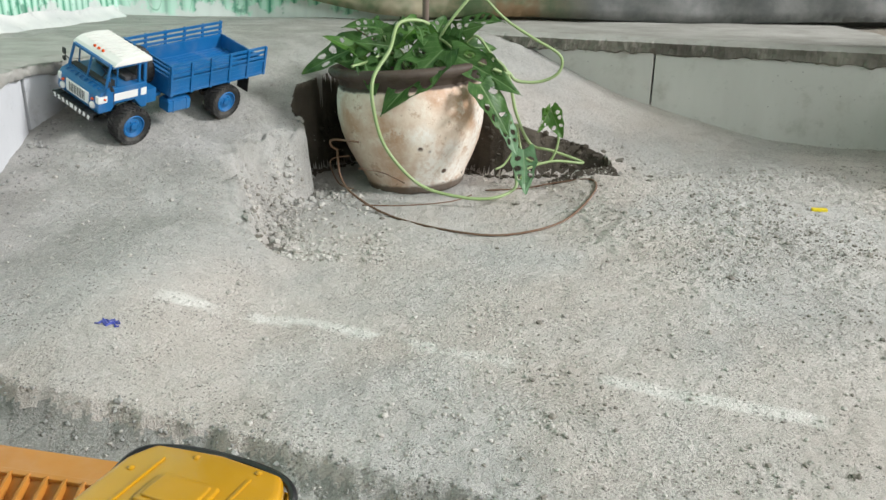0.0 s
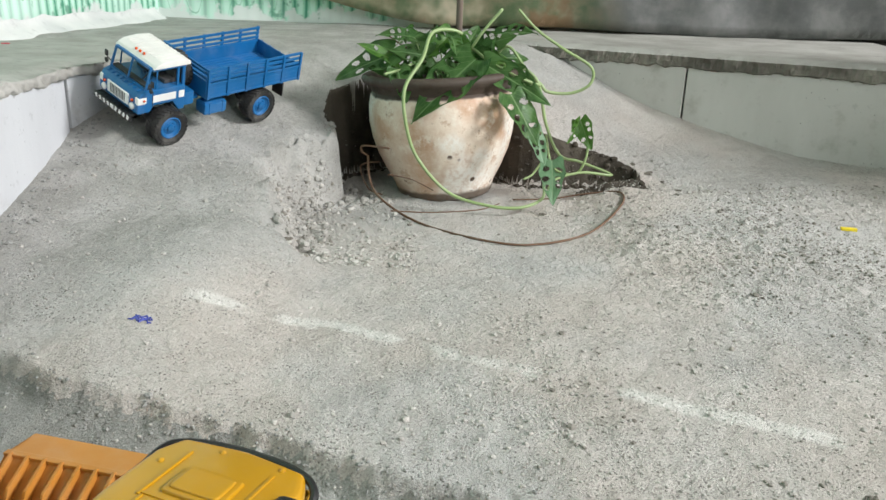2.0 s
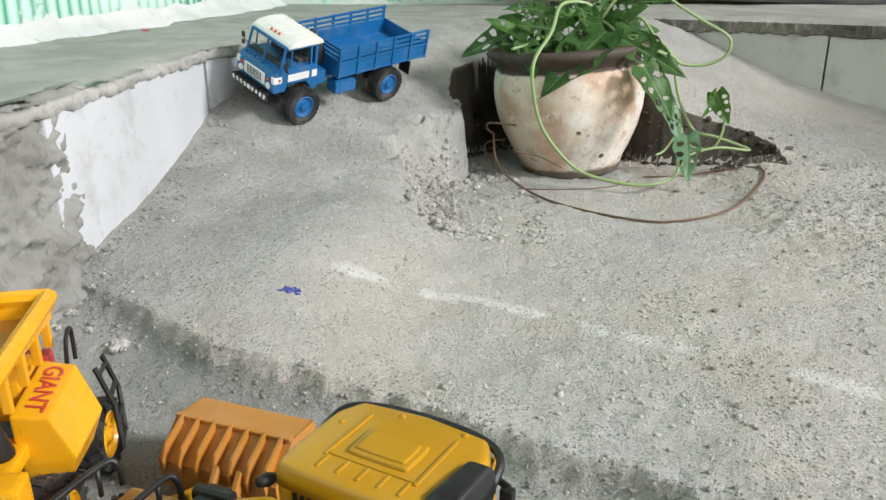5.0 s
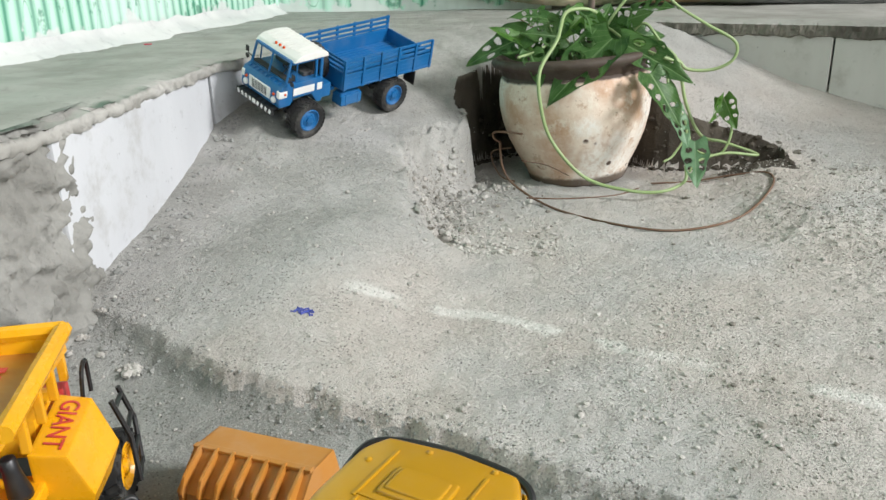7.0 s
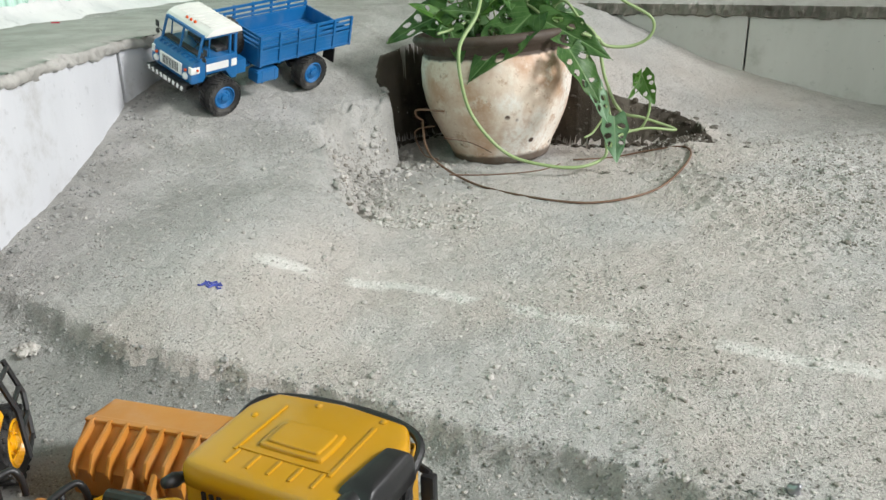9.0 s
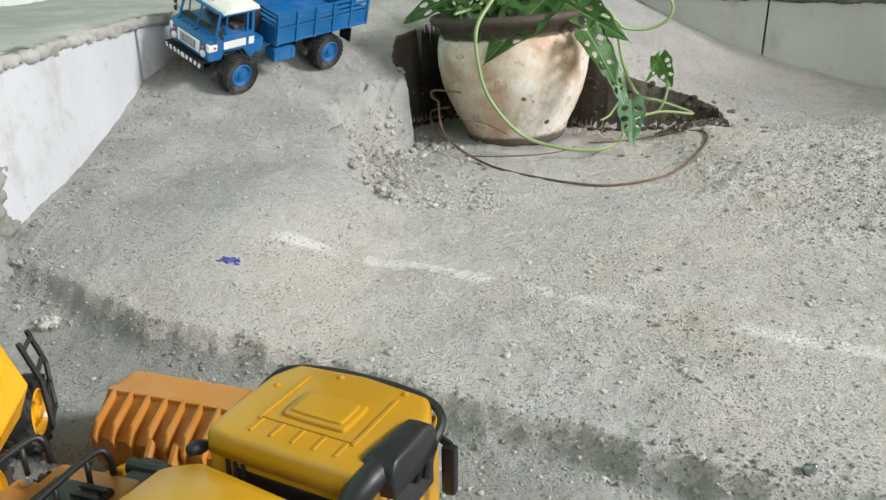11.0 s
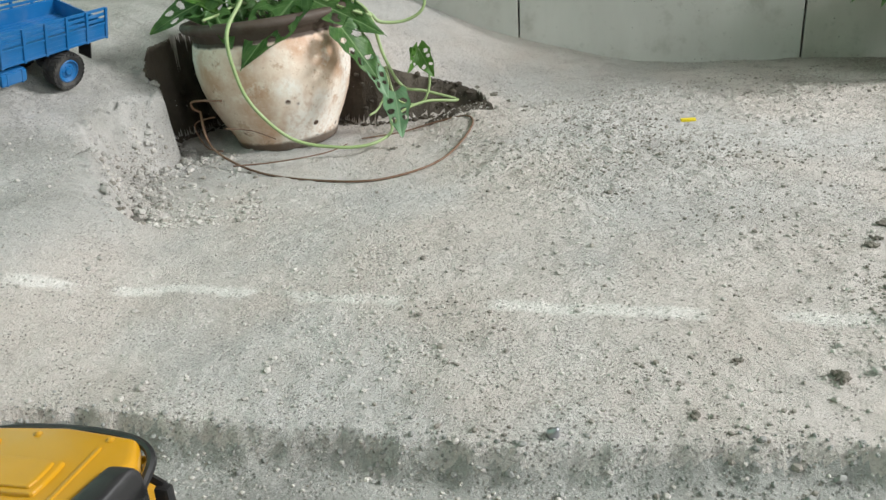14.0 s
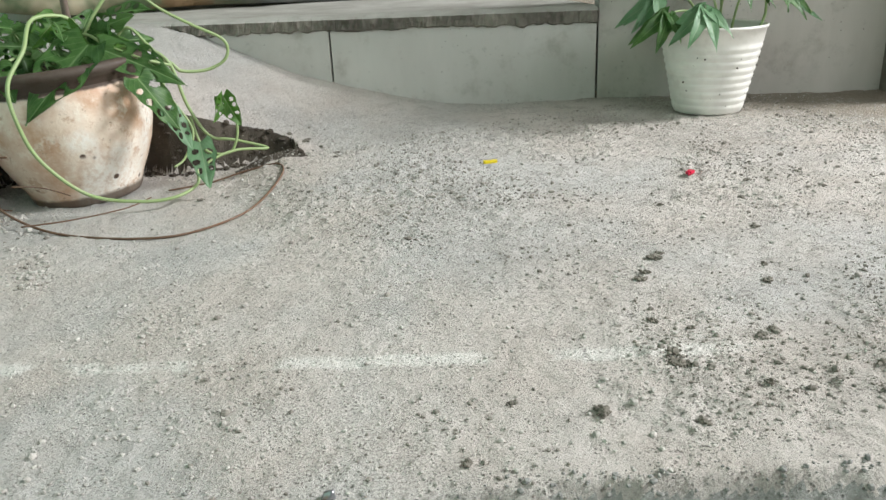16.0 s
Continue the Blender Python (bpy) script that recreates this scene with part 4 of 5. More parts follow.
vine([(0.185, -0.03, 0.12), (0.20, -0.05, 0.062), (0.24, -0.06, 0.052), (0.258, -0.06, 0.075), (0.262, -0.05, 0.110), (0.246, -0.04, 0.150)], 0.0024)
vine([(0.05, 0.02, 0.21), (0.098, 0.01, 0.276), (0.13, 0.0, 0.25), (0.152, -0.01, 0.215), (0.150, -0.03, 0.17), (0.185, -0.05, 0.10), (0.165, -0.07, 0.055), (0.145, -0.09, 0.045)], 0.0030, 0.002)
vine([(-0.02, 0.0, 0.21), (-0.05, -0.05, 0.25), (-0.09, -0.10, 0.238), (-0.115, -0.12, 0.232)], 0.0026)
vine([(0.0, 0.03, 0.21), (0.03, 0.0, 0.27), (0.07, -0.04, 0.252), (0.12, -0.08, 0.232), (0.165, -0.06, 0.215)], 0.0028)
part("stake", tube([(0.008, 0.04, 0.20), (0.010, 0.045, 0.62)], 0.0065, 8, 0.006), WOOD, plant, "bare grey support stick", True)
for i, (b, t, w, r, mt, f, d) in enumerate((
    ((0.045, -0.10, 0.262), (-0.065, -0.165, 0.160), 0.080, 12, 0, 0.30, 0.15),
    ((0.110, -0.115, 0.205), (0.165, -0.150, 0.120), 0.062, -25, 0, 0.15, 0.05),
    ((0.060, -0.08, 0.252), (0.185, -0.125, 0.195), 0.050, 8, 0, 0.35, 0.3),
    ((-0.105, -0.06, 0.262), (-0.215, -0.08, 0.225), 0.062, 10, 0, 0.3, 0.35),
    ((-0.095, -0.06, 0.245), (-0.165, -0.09, 0.285), 0.032, 10, 1, 0.4, 0.2),
    ((0.075, 0.0, 0.29), (0.065, -0.03, 0.232), 0.045, 60, 0, 0.3, 0.2),
    ((-0.075, -0.02, 0.292), (-0.050, -0.06, 0.225), 0.046, -30, 0, 0.3, 0.3),
    ((-0.01, -0.03, 0.285), (0.050, -0.07, 0.245), 0.042, 20, 0, 0.35, 0.3),
    ((0.0, -0.02, 0.300), (-0.045, -0.07, 0.262), 0.044, -10, 1, 0.35, 0.3),
    ((0.015, -0.05, 0.290), (0.045, -0.08, 0.235), 0.030, 30, 1, 0.4, 0.2),
    ((0.05, 0.02, 0.275), (0.115, 0.0, 0.300), 0.040, 20, 0, 0.3, 0.4),
    ((-0.03, 0.04, 0.26), (-0.095, 0.06, 0.300), 0.045, 10, 0, 0.3, 0.4),
    ((0.02, 0.06, 0.26), (0.050, 0.10, 0.315), 0.045, 10, 0, 0.3, 0.4),
    ((-0.095, -0.10, 0.240), (-0.070, -0.145, 0.190), 0.040, -15, 0, 0.3, 0.2),
    ((0.150, -0.13, 0.150), (0.180, -0.155, 0.085), 0.034, -20, 2, 0.2, 0.1),
    ((0.192, -0.12, 0.090), (0.195, -0.165, 0.018), 0.042, 10, 2, 0.2, 0.1),
    ((0.246, -0.04, 0.152), (0.268, -0.065, 0.100), 0.034, 30, 1, 0.4, 0.2),
    ((0.246, -0.04, 0.152), (0.225, -0.065, 0.110), 0.026, -40, 1, 0.4, 0.2),
    ((0.115, -0.03, 0.235), (0.165, -0.07, 0.190), 0.040, 20, 0, 0.3, 0.3),
    ((0.02, 0.0, 0.245), (0.09, -0.06, 0.225), 0.050, -10, 0, 0.3, 0.3),
    ((-0.04, 0.0, 0.245), (-0.10, -0.05, 0.215), 0.048, 15, 0, 0.3, 0.4),
    ((0.02, -0.02, 0.25), (0.0, -0.11, 0.225), 0.046, 0, 0, 0.3, 0.4),
)):
    add_leaf(plant, b, t, w, r, (LEAF, LEAF_YOUNG, LEAF_PALE)[mt], 11 + i, f, d)
crown = random.Random(8)
for k in range(15):
    a, q, z = crown.uniform(0, 6.28), crown.uniform(0.02, 0.10), crown.uniform(0.225, 0.30)
    b = Vector((q * math.cos(a), q * math.sin(a) - 0.01, z))
    length = crown.uniform(0.055, 0.105)
    a += crown.uniform(-0.6, 0.6)
    t = b + Vector((math.cos(a), math.sin(a), crown.uniform(-0.55, 0.35))).normalized() * length
    add_leaf(plant, b, t, length * crown.uniform(0.5, 0.66), crown.uniform(-40, 40), LEAF if k % 4 else LEAF_YOUNG, 200 + k, 0.3, 0.5)
    if k % 2:
        vine([(0.3 * b.x, 0.3 * b.y, 0.20), (0.7 * b.x, 0.7 * b.y, 0.24), b], 0.0018, 0.0012)
# dry roots hanging out of the pot and lying in a loop on the ground
loop = [(-0.150, -0.080, 0.075), (-0.140, -0.12, 0.035), (-0.11, -0.17, 0.014)]
for wx, wy in ((-0.057, 1.316), (0.047, 1.220), (0.134, 1.202), (0.228, 1.271), (0.298, 1.399), (0.306, 1.478), (0.250, 1.50), (0.183, 1.509), (0.11, 1.50)):
    loop.append((wx - POT_AT[0], wy - POT_AT[1], ground_height(wx, wy) + 0.0022))
vine(loop, 0.0022, 0.0016, ROOT, "dry_root", "dry brown root lying in a loop")
vine([(-0.105, -0.125, 0.100), (-0.155, -0.10, 0.098), (-0.160, -0.09, 0.085), (-0.150, -0.080, 0.075)], 0.0019, 0.0022, ROOT, "dry_root")
vine([(-0.13, -0.06, 0.06), (-0.17, -0.04, 0.045), (-0.150, -0.08, 0.012), (-0.12, -0.10, 0.006)], 0.0014, 0.0012, ROOT, "dry_root")
vine([(-0.105, -0.140, 0.055), (-0.06, -0.150, 0.050), (-0.02, -0.160, 0.034)], 0.0013, 0.001, ROOT, "dry_root")
vine([(-0.09, -0.22, 0.010), (-0.02, -0.215, 0.009), (0.06, -0.19, 0.010), (0.10, -0.15, 0.012)], 0.0014, 0.001, ROOT, "dry_root")
vine([(-0.13, 0.03, 0.29), (-0.10, 0.0, 0.275), (-0.075, 0.0, 0.262)], 0.0014, 0.0012, ROOT, "dry_root")

# white ribbed pot
WPLASTIC = plain("white_pot_plastic", (0.74, 0.73, 0.68), 0.45, dust=0.22, dust_rgb=(0.30, 0.27, 0.22))
wx, wy = 1.173, 1.398
wz = ground_height(wx, wy) + 0.001
wpot = thing("ribbed_pot", pose(wx, wy, wz, 0, 0, 0) @ Matrix.Scale(0.935, 4), "white ribbed plastic plant pot with mud specks", "plant pot")
prof = [(0.060, 0.0), (0.070, 0.0015)]
for k in range(9):
    z, r = 0.006 + 0.0155 * k, 0.0715 + 0.0034 * k
    prof += [(r, z), (r + 0.0034, z + 0.006), (r + 0.0046, z + 0.0115), (r + 0.0032, z + 0.0145)]
prof += [(0.1045, 0.150), (0.1085, 0.176), (0.1115, 0.177), (0.112, 0.182), (0.109, 0.183), (0.1055, 0.178), (0.100, 0.150)]
part("body", lathe(prof, 64), WPLASTIC, wpot, "", True)
part("soil", lathe([(0.02, 0.140), (0.100, 0.142), (0.099, 0.150), (0.03, 0.158)], 32, None, 0.04), SOIL, wpot, "dark potting soil", True)
rnd = random.Random(5)
for k in range(16):
    bm = bmesh.new()
    a, z = rnd.uniform(3.4, 5.4), rnd.uniform(0.02, 0.13)
    r = 0.0735 + 0.22 * z + 0.001
    add_lathe(bm, [(0.0012, 0), (0.0006, 0.0012)], 6, Matrix.Translation((r * math.cos(a), r * math.sin(a), z)) @ Matrix.Rotation(a, 4, "Z") @ pose(0, 0, 0, 0, 90, 0) @ Matrix.Scale(rnd.uniform(0.6, 2.0), 4))
    part("mud_speck", bm, SOIL, wpot)
shrub = thing("lobed_plant", pose(wx, wy, wz + 0.140), "leafy green plant with lobed dusty leaves", "plant")
for k, (dx, dy, dz) in enumerate(((-0.125, -0.03, 0.075), (-0.085, -0.085, 0.085), (-0.115, 0.02, 0.11), (0.02, -0.04, 0.16), (0.05, 0.03, 0.19), (-0.03, 0.05, 0.20), (0.10, -0.05, 0.13))):
    stalk = [(0.01 * (k - 2), 0, -0.005), (dx * 0.5, dy * 0.5, dz * 0.75), (dx, dy, dz * 0.8)]
    part("stalk", tube(spline(stalk, 6), 0.0030, 6, 0.0018), VINE, shrub, "", True)
    top = Vector(stalk[-1])
    out = Vector((dx, dy, 0)).normalized()
    for j in range(5):
        a = (j - 2) * 0.62
        d = Vector((out.x * math.cos(a) - out.y * math.sin(a), out.x * math.sin(a) + out.y * math.cos(a), -0.55 - 0.15 * (j % 2)))
        add_leaf(shrub, top, top + d * (0.085 - 0.010 * abs(j - 2)), 0.026, 0, LEAF_PALE if k % 3 else LEAF, 60 + 7 * k + j, 0.3, 0.5, False)
part("stalk", tube(spline([(0.06, -0.05, 0.0), (0.078, -0.055, 0.05), (0.075, -0.05, 0.10)], 6), 0.003, 6), VINE, shrub, "", True)
part("stalk", tube(spline([(0.05, 0.0, 0.08), (0.13, -0.04, 0.085), (0.185, -0.06, 0.045)], 6), 0.0022, 6), VINE, shrub, "", True)
add_leaf(shrub, (0.11, -0.03, 0.090), (0.215, -0.065, 0.030), 0.022, 0, LEAF_PALE, 99, 0.2, 0.1, False)

# ---- yellow toys on the low floor ----
YELLOW = plain("mustard_plastic", (0.50, 0.255, 0.010), 0.16, dust=0.05)
BRIGHT = plain("bright_yellow_plastic", (0.85, 0.40, 0.008), 0.28, dust=0.05)
TAN = plain("dusty_orange_plastic", (0.52, 0.215, 0.035), 0.42, dust=0.28, dust_rgb=(0.55, 0.36, 0.22))
RED = plain("red_plastic", (0.55, 0.02, 0.02), 0.35)
DARK_GLASS = plain("dark_window_plastic", (0.012, 0.012, 0.014), 0.12, dust=0.02)
PRINT_RED = plain("red_print", (0.55, 0.05, 0.04), 0.5)
STICKER = plain("pale_sticker", (0.80, 0.78, 0.74), 0.5)


def toy_frame(x, y, z, heading):
    """A frame with y forward at the compass heading in degrees from +y towards +x."""
    return pose(x, y, z, 0, 0, -heading)


def flat_roof(bm, outline, z0, z1, inset, rounds=0):
    """A cushion shape: the outline at z0, a smaller one at z1; its corners are cut round a number of times."""
    for k in range(rounds):
        cut = 0.06 if k == 0 else 0.25
        outline = [q for a, b in zip(outline, outline[1:] + outline[:1]) for q in ((a[0] + (b[0] - a[0]) * cut, a[1] + (b[1] - a[1]) * cut), (b[0] + (a[0] - b[0]) * cut, b[1] + (a[1] - b[1]) * cut))]
    c = Vector((sum(p[0] for p in outline) / len(outline), sum(p[1] for p in outline) / len(outline), 0))
    rings = []
    for f, h in ((0.0, 0.0), (0.06, 0.50), (0.22, 0.76), (0.5, 0.90), (0.8, 0.97), (1.0, 1.0), (2.0, 1.04) if rounds else (1.02, 1.0)):
        rings.append([bm.verts.new((c.x + (x - c.x) * (1 - inset * f), c.y + (y - c.y) * (1 - inset * f), z0 + (z1 - z0) * h)) for x, y in outline])
    n = len(outline)
    for a, b in zip(rings, rings[1:]):
        for k in range(n):
            bm.faces.new((a[k], a[(k + 1) % n], b[(k + 1) % n], b[k]))
    bm.faces.new(rings[-1]), bm.faces.new(rings[0][::-1])
    return bm


LOW = ground_height(-0.12, 0.36)
cabin = thing("toy_lorry", toy_frame(-0.101, 0.390, LOW, 20), "mustard yellow toy lorry cab with black visor and snorkel", "toy lorry")
hx, hy, zt = 0.0515, 0.039, 0.127 - LOW
shape = [(-hx, -hy), (hx, -hy), (hx + 0.001, hy * 0.55), (hx * 0.86, hy * 0.98), (0, hy * 1.10), (-hx * 0.86, hy * 0.98), (-hx - 0.001, hy * 0.55)]
part("roof", flat_roof(bmesh.new(), shape, zt - 0.016, zt - 0.002, 0.055, 3), YELLOW, cabin, "pressed mustard yellow roof", True)
roof = bpy.data.objects["roof.001"]
part("hatch", flat_roof(bmesh.new(), [(-0.020, -0.012), (0.020, -0.012), (0.020, 0.014), (-0.020, 0.014)], zt - 0.003, zt + 0.0006, 0.06, 2), YELLOW, roof)
part("hatch_panel", flat_roof(bmesh.new(), [(-0.0165, -0.009), (0.0165, -0.009), (0.0165, 0.011), (-0.0165, 0.011)], zt - 0.001, zt + 0.0020, 0.06, 2), YELLOW, roof)
for x in (-0.029, 0.029):
    part("roof_rib", box((x, 0.004, zt - 0.0015), (0.0022, 0.046, 0.0022), 0.0007), YELLOW, roof)
for k in range(5):
    part("roof_rib", box((-0.026 + 0.013 * k, -0.024, zt - 0.0015), (0.0018, 0.012, 0.0020), 0.0006), YELLOW, roof)
part("roof_rib", box((0, -0.0165, zt - 0.0015), (0.060, 0.0016, 0.0020), 0.0006), YELLOW, roof)
for x in (-0.012, 0.030, -0.040):
    part("roof_stud", lathe([(0.0022, 0), (0.0022, 0.003), (0.0008, 0.004)], 10, pose(x, 0.034 if x > -0.03 else 0.012, zt - 0.004)), YELLOW, roof)
bm = bmesh.new()
add_tube(bm, spline([(-hx - 0.004, hy * 0.25, zt - 0.012), (-hx - 0.002, hy * 0.80, zt - 0.007), (-hx * 0.7, hy * 1.07, zt - 0.006), (0, hy * 1.17, zt - 0.006), (hx * 0.7, hy * 1.07, zt - 0.006), (hx + 0.002, hy * 0.80, zt - 0.008), (hx + 0.0045, hy * 0.35, zt - 0.016), (hx + 0.004, hy * 0.2, zt - 0.030)], 6), 0.0026, 8)
part("sun_visor", bm, BLACK, cabin, "black plastic visor strip")
body = part("cab_body", box((0, 0, (zt - 0.012 + 0.03) / 2), (hx * 1.90, hy * 1.90, zt - 0.040), 0.003), YELLOW, cabin)
for s in (1, -1):
    part("side_window", box((s * hx * 0.955, 0.006, zt - 0.034), (0.0020, 0.042, 0.028), 0.0006), DARK_GLASS, body, "dark side window")
    bm = box((s * (hx + 0.010), hy * 0.62, zt - 0.034), (0.008, 0.006, 0.030), 0.002)
    add_tube(bm, [(s * hx * 0.97, hy * 0.75, zt - 0.018), (s * (hx + 0.010), hy * 0.66, zt - 0.020)], 0.0022, 6)
    part("mirror", bm, BLACK, cabin, "black wing mirror")
    part("door_seam", box((s * hx * 0.953, -0.020, zt - 0.05), (0.001, 0.0012, 0.05), 0), BLACK, body)
part("rear_window", box((0, -hy * 0.955, zt - 0.030), (0.060, 0.0020, 0.018), 0.0005), DARK_GLASS, body)
for k in range(3):
    part("vent_slot", box((-0.036 + 0.005 * k, -hy * 0.96, zt - 0.022), (0.002, 0.0024, 0.010), 0.0003), BLACK, body)
part("step_board", box((hx + 0.006, 0.024, 0.040), (0.014, 0.034, 0.006), 0.0015), TAN, cabin, "small orange wheel arch step")
# snorkel over the cab's rear corner
bm = flat_roof(bmesh.new(), [(hx - 0.014, -0.030), (hx + 0.007, -0.030), (hx + 0.008, 0.016), (hx - 0.008, 0.016)], zt - 0.016, zt + 0.002, 0.26, 3)
part("air_intake", bm, BLACK, cabin, "black moulded air intake box", True)
part("snorkel", tube(spline([(hx - 0.004, -0.024, zt - 0.006), (hx - 0.006, -0.036, zt - 0.008), (hx - 0.010, -0.043, zt - 0.018), (hx - 0.011, -0.045, zt - 0.045), (hx - 0.011, -0.045, 0.03)], 6), 0.0072, 14), BLACK, cabin, "thick black air pipe", True)
bm = flat_roof(bmesh.new(), [(-hx * 1.20, -0.150), (hx * 0.46, -0.150), (hx * 0.52, -0.058), (hx * 0.42, -0.052), (-hx * 0.86, -0.047), (-hx * 1.18, -0.060)], zt - 0.060, zt - 0.014, 0.05, 3)
part("rear_box", bm, YELLOW, cabin, "mustard yellow load box behind the cab", True)
part("side_lamp", lathe([(0.003, -0.006), (0.0042, 0), (0.003, 0.007)], 12, pose(-hx - 0.004, -hy * 0.95, zt - 0.016, 70, 0, 0)), BLACK, cabin, "", True)
part("frame_rail", box((0, -0.05, 0.027), (0.05, 0.19, 0.012), 0.002), BLACK, cabin)
td, rd = mesh_data("tyre", tyre_mesh(0.024, 0.020, 20), RUBBER), mesh_data("rim", rim_mesh(0.024, 0.020), YELLOW)
for y in (0.012, -0.095):
    for s in (1, -1):
        ob = wheel(cabin, pose(s * 0.038, y, 0.024, 0, 90 * s, 0), td, rd)
        ob.children[0]["label"] = "mustard yellow rim"

# ---- wheel loader with its bucket ----
LOW2 = ground_height(-0.26, 0.45)
loader = thing("toy_loader", toy_frame(-0.262, 0.440, LOW2, 11), "orange-yellow toy wheel loader with a dusty ribbed bucket", "toy loader")
bucket = [(0.014, 0.056), (0.046, 0.054), (0.046, 0.051), (0.016, 0.052), (-0.006, 0.031), (-0.005, 0.010), (0.006, 0.0035), (0.062, 0.0035), (0.062, 0.001), (0.004, 0.001), (-0.011, 0.008), (-0.013, 0.032)]
m_bucket = Matrix.Translation((-0.012, 0.066, 0.0)) @ Matrix.Rotation(radians(90), 4, "Z")
scoop = part("bucket", prism(bucket, 0.104, m_bucket), TAN, loader, "dusty orange ribbed bucket")
for s in (1, -1):
    side = prism([(-0.011, 0.008), (0.004, 0.001), (0.062, 0.001), (0.046, 0.054), (0.014, 0.056), (-0.013, 0.032)], 0.0025, Matrix.Translation((s * 0.0515, 0, 0)) @ m_bucket, 0.0006)
    part("bucket_side", side, TAN, scoop)
for k in range(7):
    x = -0.045 + 0.015 * k
    bm = prism([(-0.016, 0.024), (-0.012, 0.030), (0.016, 0.056), (0.012, 0.0595), (-0.012, 0.046), (-0.018, 0.034)], 0.0026, Matrix.Translation((x, 0, 0)) @ m_bucket, 0.0005)
    part("bucket_rib", bm, TAN, scoop)
part("bucket_rail", box((-0.012, 0.080, 0.0565), (0.104, 0.006, 0.003), 0.001), TAN, scoop)
for x in (0.004, 0.024):
    part("bucket_bracket", prism([(-0.034, 0.020), (-0.018, 0.012), (-0.010, 0.026), (-0.016, 0.042)], 0.004, Matrix.Translation((x, 0, 0)) @ m_bucket, 0.0008), TAN, scoop)
bm = box((0.010, 0.012, 0.036), (0.020, 0.040, 0.012), 0.003)
add_tube(bm, [(-0.004, 0.022, 0.040), (0.026, 0.022, 0.040)], 0.006, 12)
part("linkage", bm, BLACK, loader, "black bucket linkage with a pivot pin")
for x in (-0.008, 0.028):
    part("lift_arm", prism([(-0.035, 0.040), (0.038, 0.018), (0.040, 0.026), (-0.032, 0.052)], 0.005, Matrix.Translation((x, -0.01, 0)) @ m_bucket @ Matrix.Translation((-0.055, 0, 0)), 0.001), YELLOW, loader)
hull = part("body", box((-0.006, -0.062, 0.040), (0.062, 0.120, 0.026), 0.004), TAN, loader, "orange-yellow moulded body")
for x, w in ((-0.036, 0.030), (0.036, 0.024)):
    bm = prism([(-0.060, 0.030), (-0.056, 0.048), (-0.030, 0.056), (0.020, 0.054), (0.030, 0.044), (0.034, 0.030)], w, Matrix.Translation((x, -0.045, 0)) @ Matrix.Rotation(radians(90), 4, "Z"), 0.002)
    part("mudguard", bm, TAN, hull, "dusty orange mudguard")
part("screw", lathe([(0.0036, 0), (0.0036, 0.0012), (0.0022, 0.0018)], 14, pose(-0.038, -0.030, 0.0563)), plain("steel", (0.5, 0.5, 0.48), 0.3, 1.0), hull, "steel screw head")
bm = flat_roof(bmesh.new(), [(-0.024, -0.10), (0.018, -0.10), (0.018, -0.018), (-0.024, -0.018)], 0.050, 0.060, 0.15)
part("engine_cover", bm, BLACK, loader, "black engine cover")
for k in range(9):
    part("louvre", box((0.010, -0.090 + 0.008 * k, 0.0608), (0.020, 0.003, 0.003), 0.0006), SEAT, hull)
for x in (-0.050, 0.000):
    rail = spline([(x, -0.115, 0.052), (x, -0.112, 0.070), (x, -0.060, 0.074), (x, -0.012, 0.074), (x + 0.004, -0.004, 0.068), (x + 0.004, -0.002, 0.052)], 5)
    bm = tube(rail, 0.0024, 8)
    add_tube(bm, [(x, -0.045, 0.073), (x, -0.045, 0.052)], 0.0018, 6)
    add_tube(bm, [(x, -0.018, 0.073), (x, -0.018, 0.052)], 0.0018, 6)
    part("hand_rail", bm, BLACK, loader, "black tubular rail", True)
for y in (-0.015, -0.105):
    for s in (1, -1):
        ob = wheel(loader, pose(s * 0.038, y, 0.024, 0, 90 * s, 0), td, rd)
        ob.children[0]["label"] = "mustard yellow rim"

# ---- dumper ----
LOW3 = ground_height(-0.42, 0.47)
dump = thing("toy_dumper", Matrix.Translation((-0.367, 0.474, LOW3)) @ Matrix.Rotation(radians(18), 4, "Z"), "bright yellow toy mining dumper with black ladders", "toy dumper")
# fender box with its lettered top; x across (outer side at 0), y along
bm = bmesh.new()
lo = [(-0.016, -0.030, 0.046), (0.008, -0.028, 0.046), (0.010, 0.026, 0.046), (-0.016, 0.030, 0.046)]
hi = [(-0.020, -0.036, 0.106), (0.004, -0.034, 0.101), (0.004, 0.034, 0.107), (-0.020, 0.035, 0.112)]
mid = [(-0.020, -0.034, 0.066), (0.016, -0.030, 0.066), (0.019, 0.030, 0.070), (-0.020, 0.034, 0.070)]
rings = [[bm.verts.new(p) for p in q] for q in (lo, mid, hi)]
for a, b in zip(rings, rings[1:]):
    for k in range(4):
        bm.faces.new((a[k], a[(k + 1) % 4], b[(k + 1) % 4], b[k]))
bm.faces.new(rings[2]), bm.faces.new(rings[0][::-1])
bmesh.ops.bevel(bm, geom=list(bm.edges), offset=0.0018, segments=2, affect="EDGES", profile=0.7)
fender = part("side_box", bm, BRIGHT, dump, "bright yellow side box with red lettering")


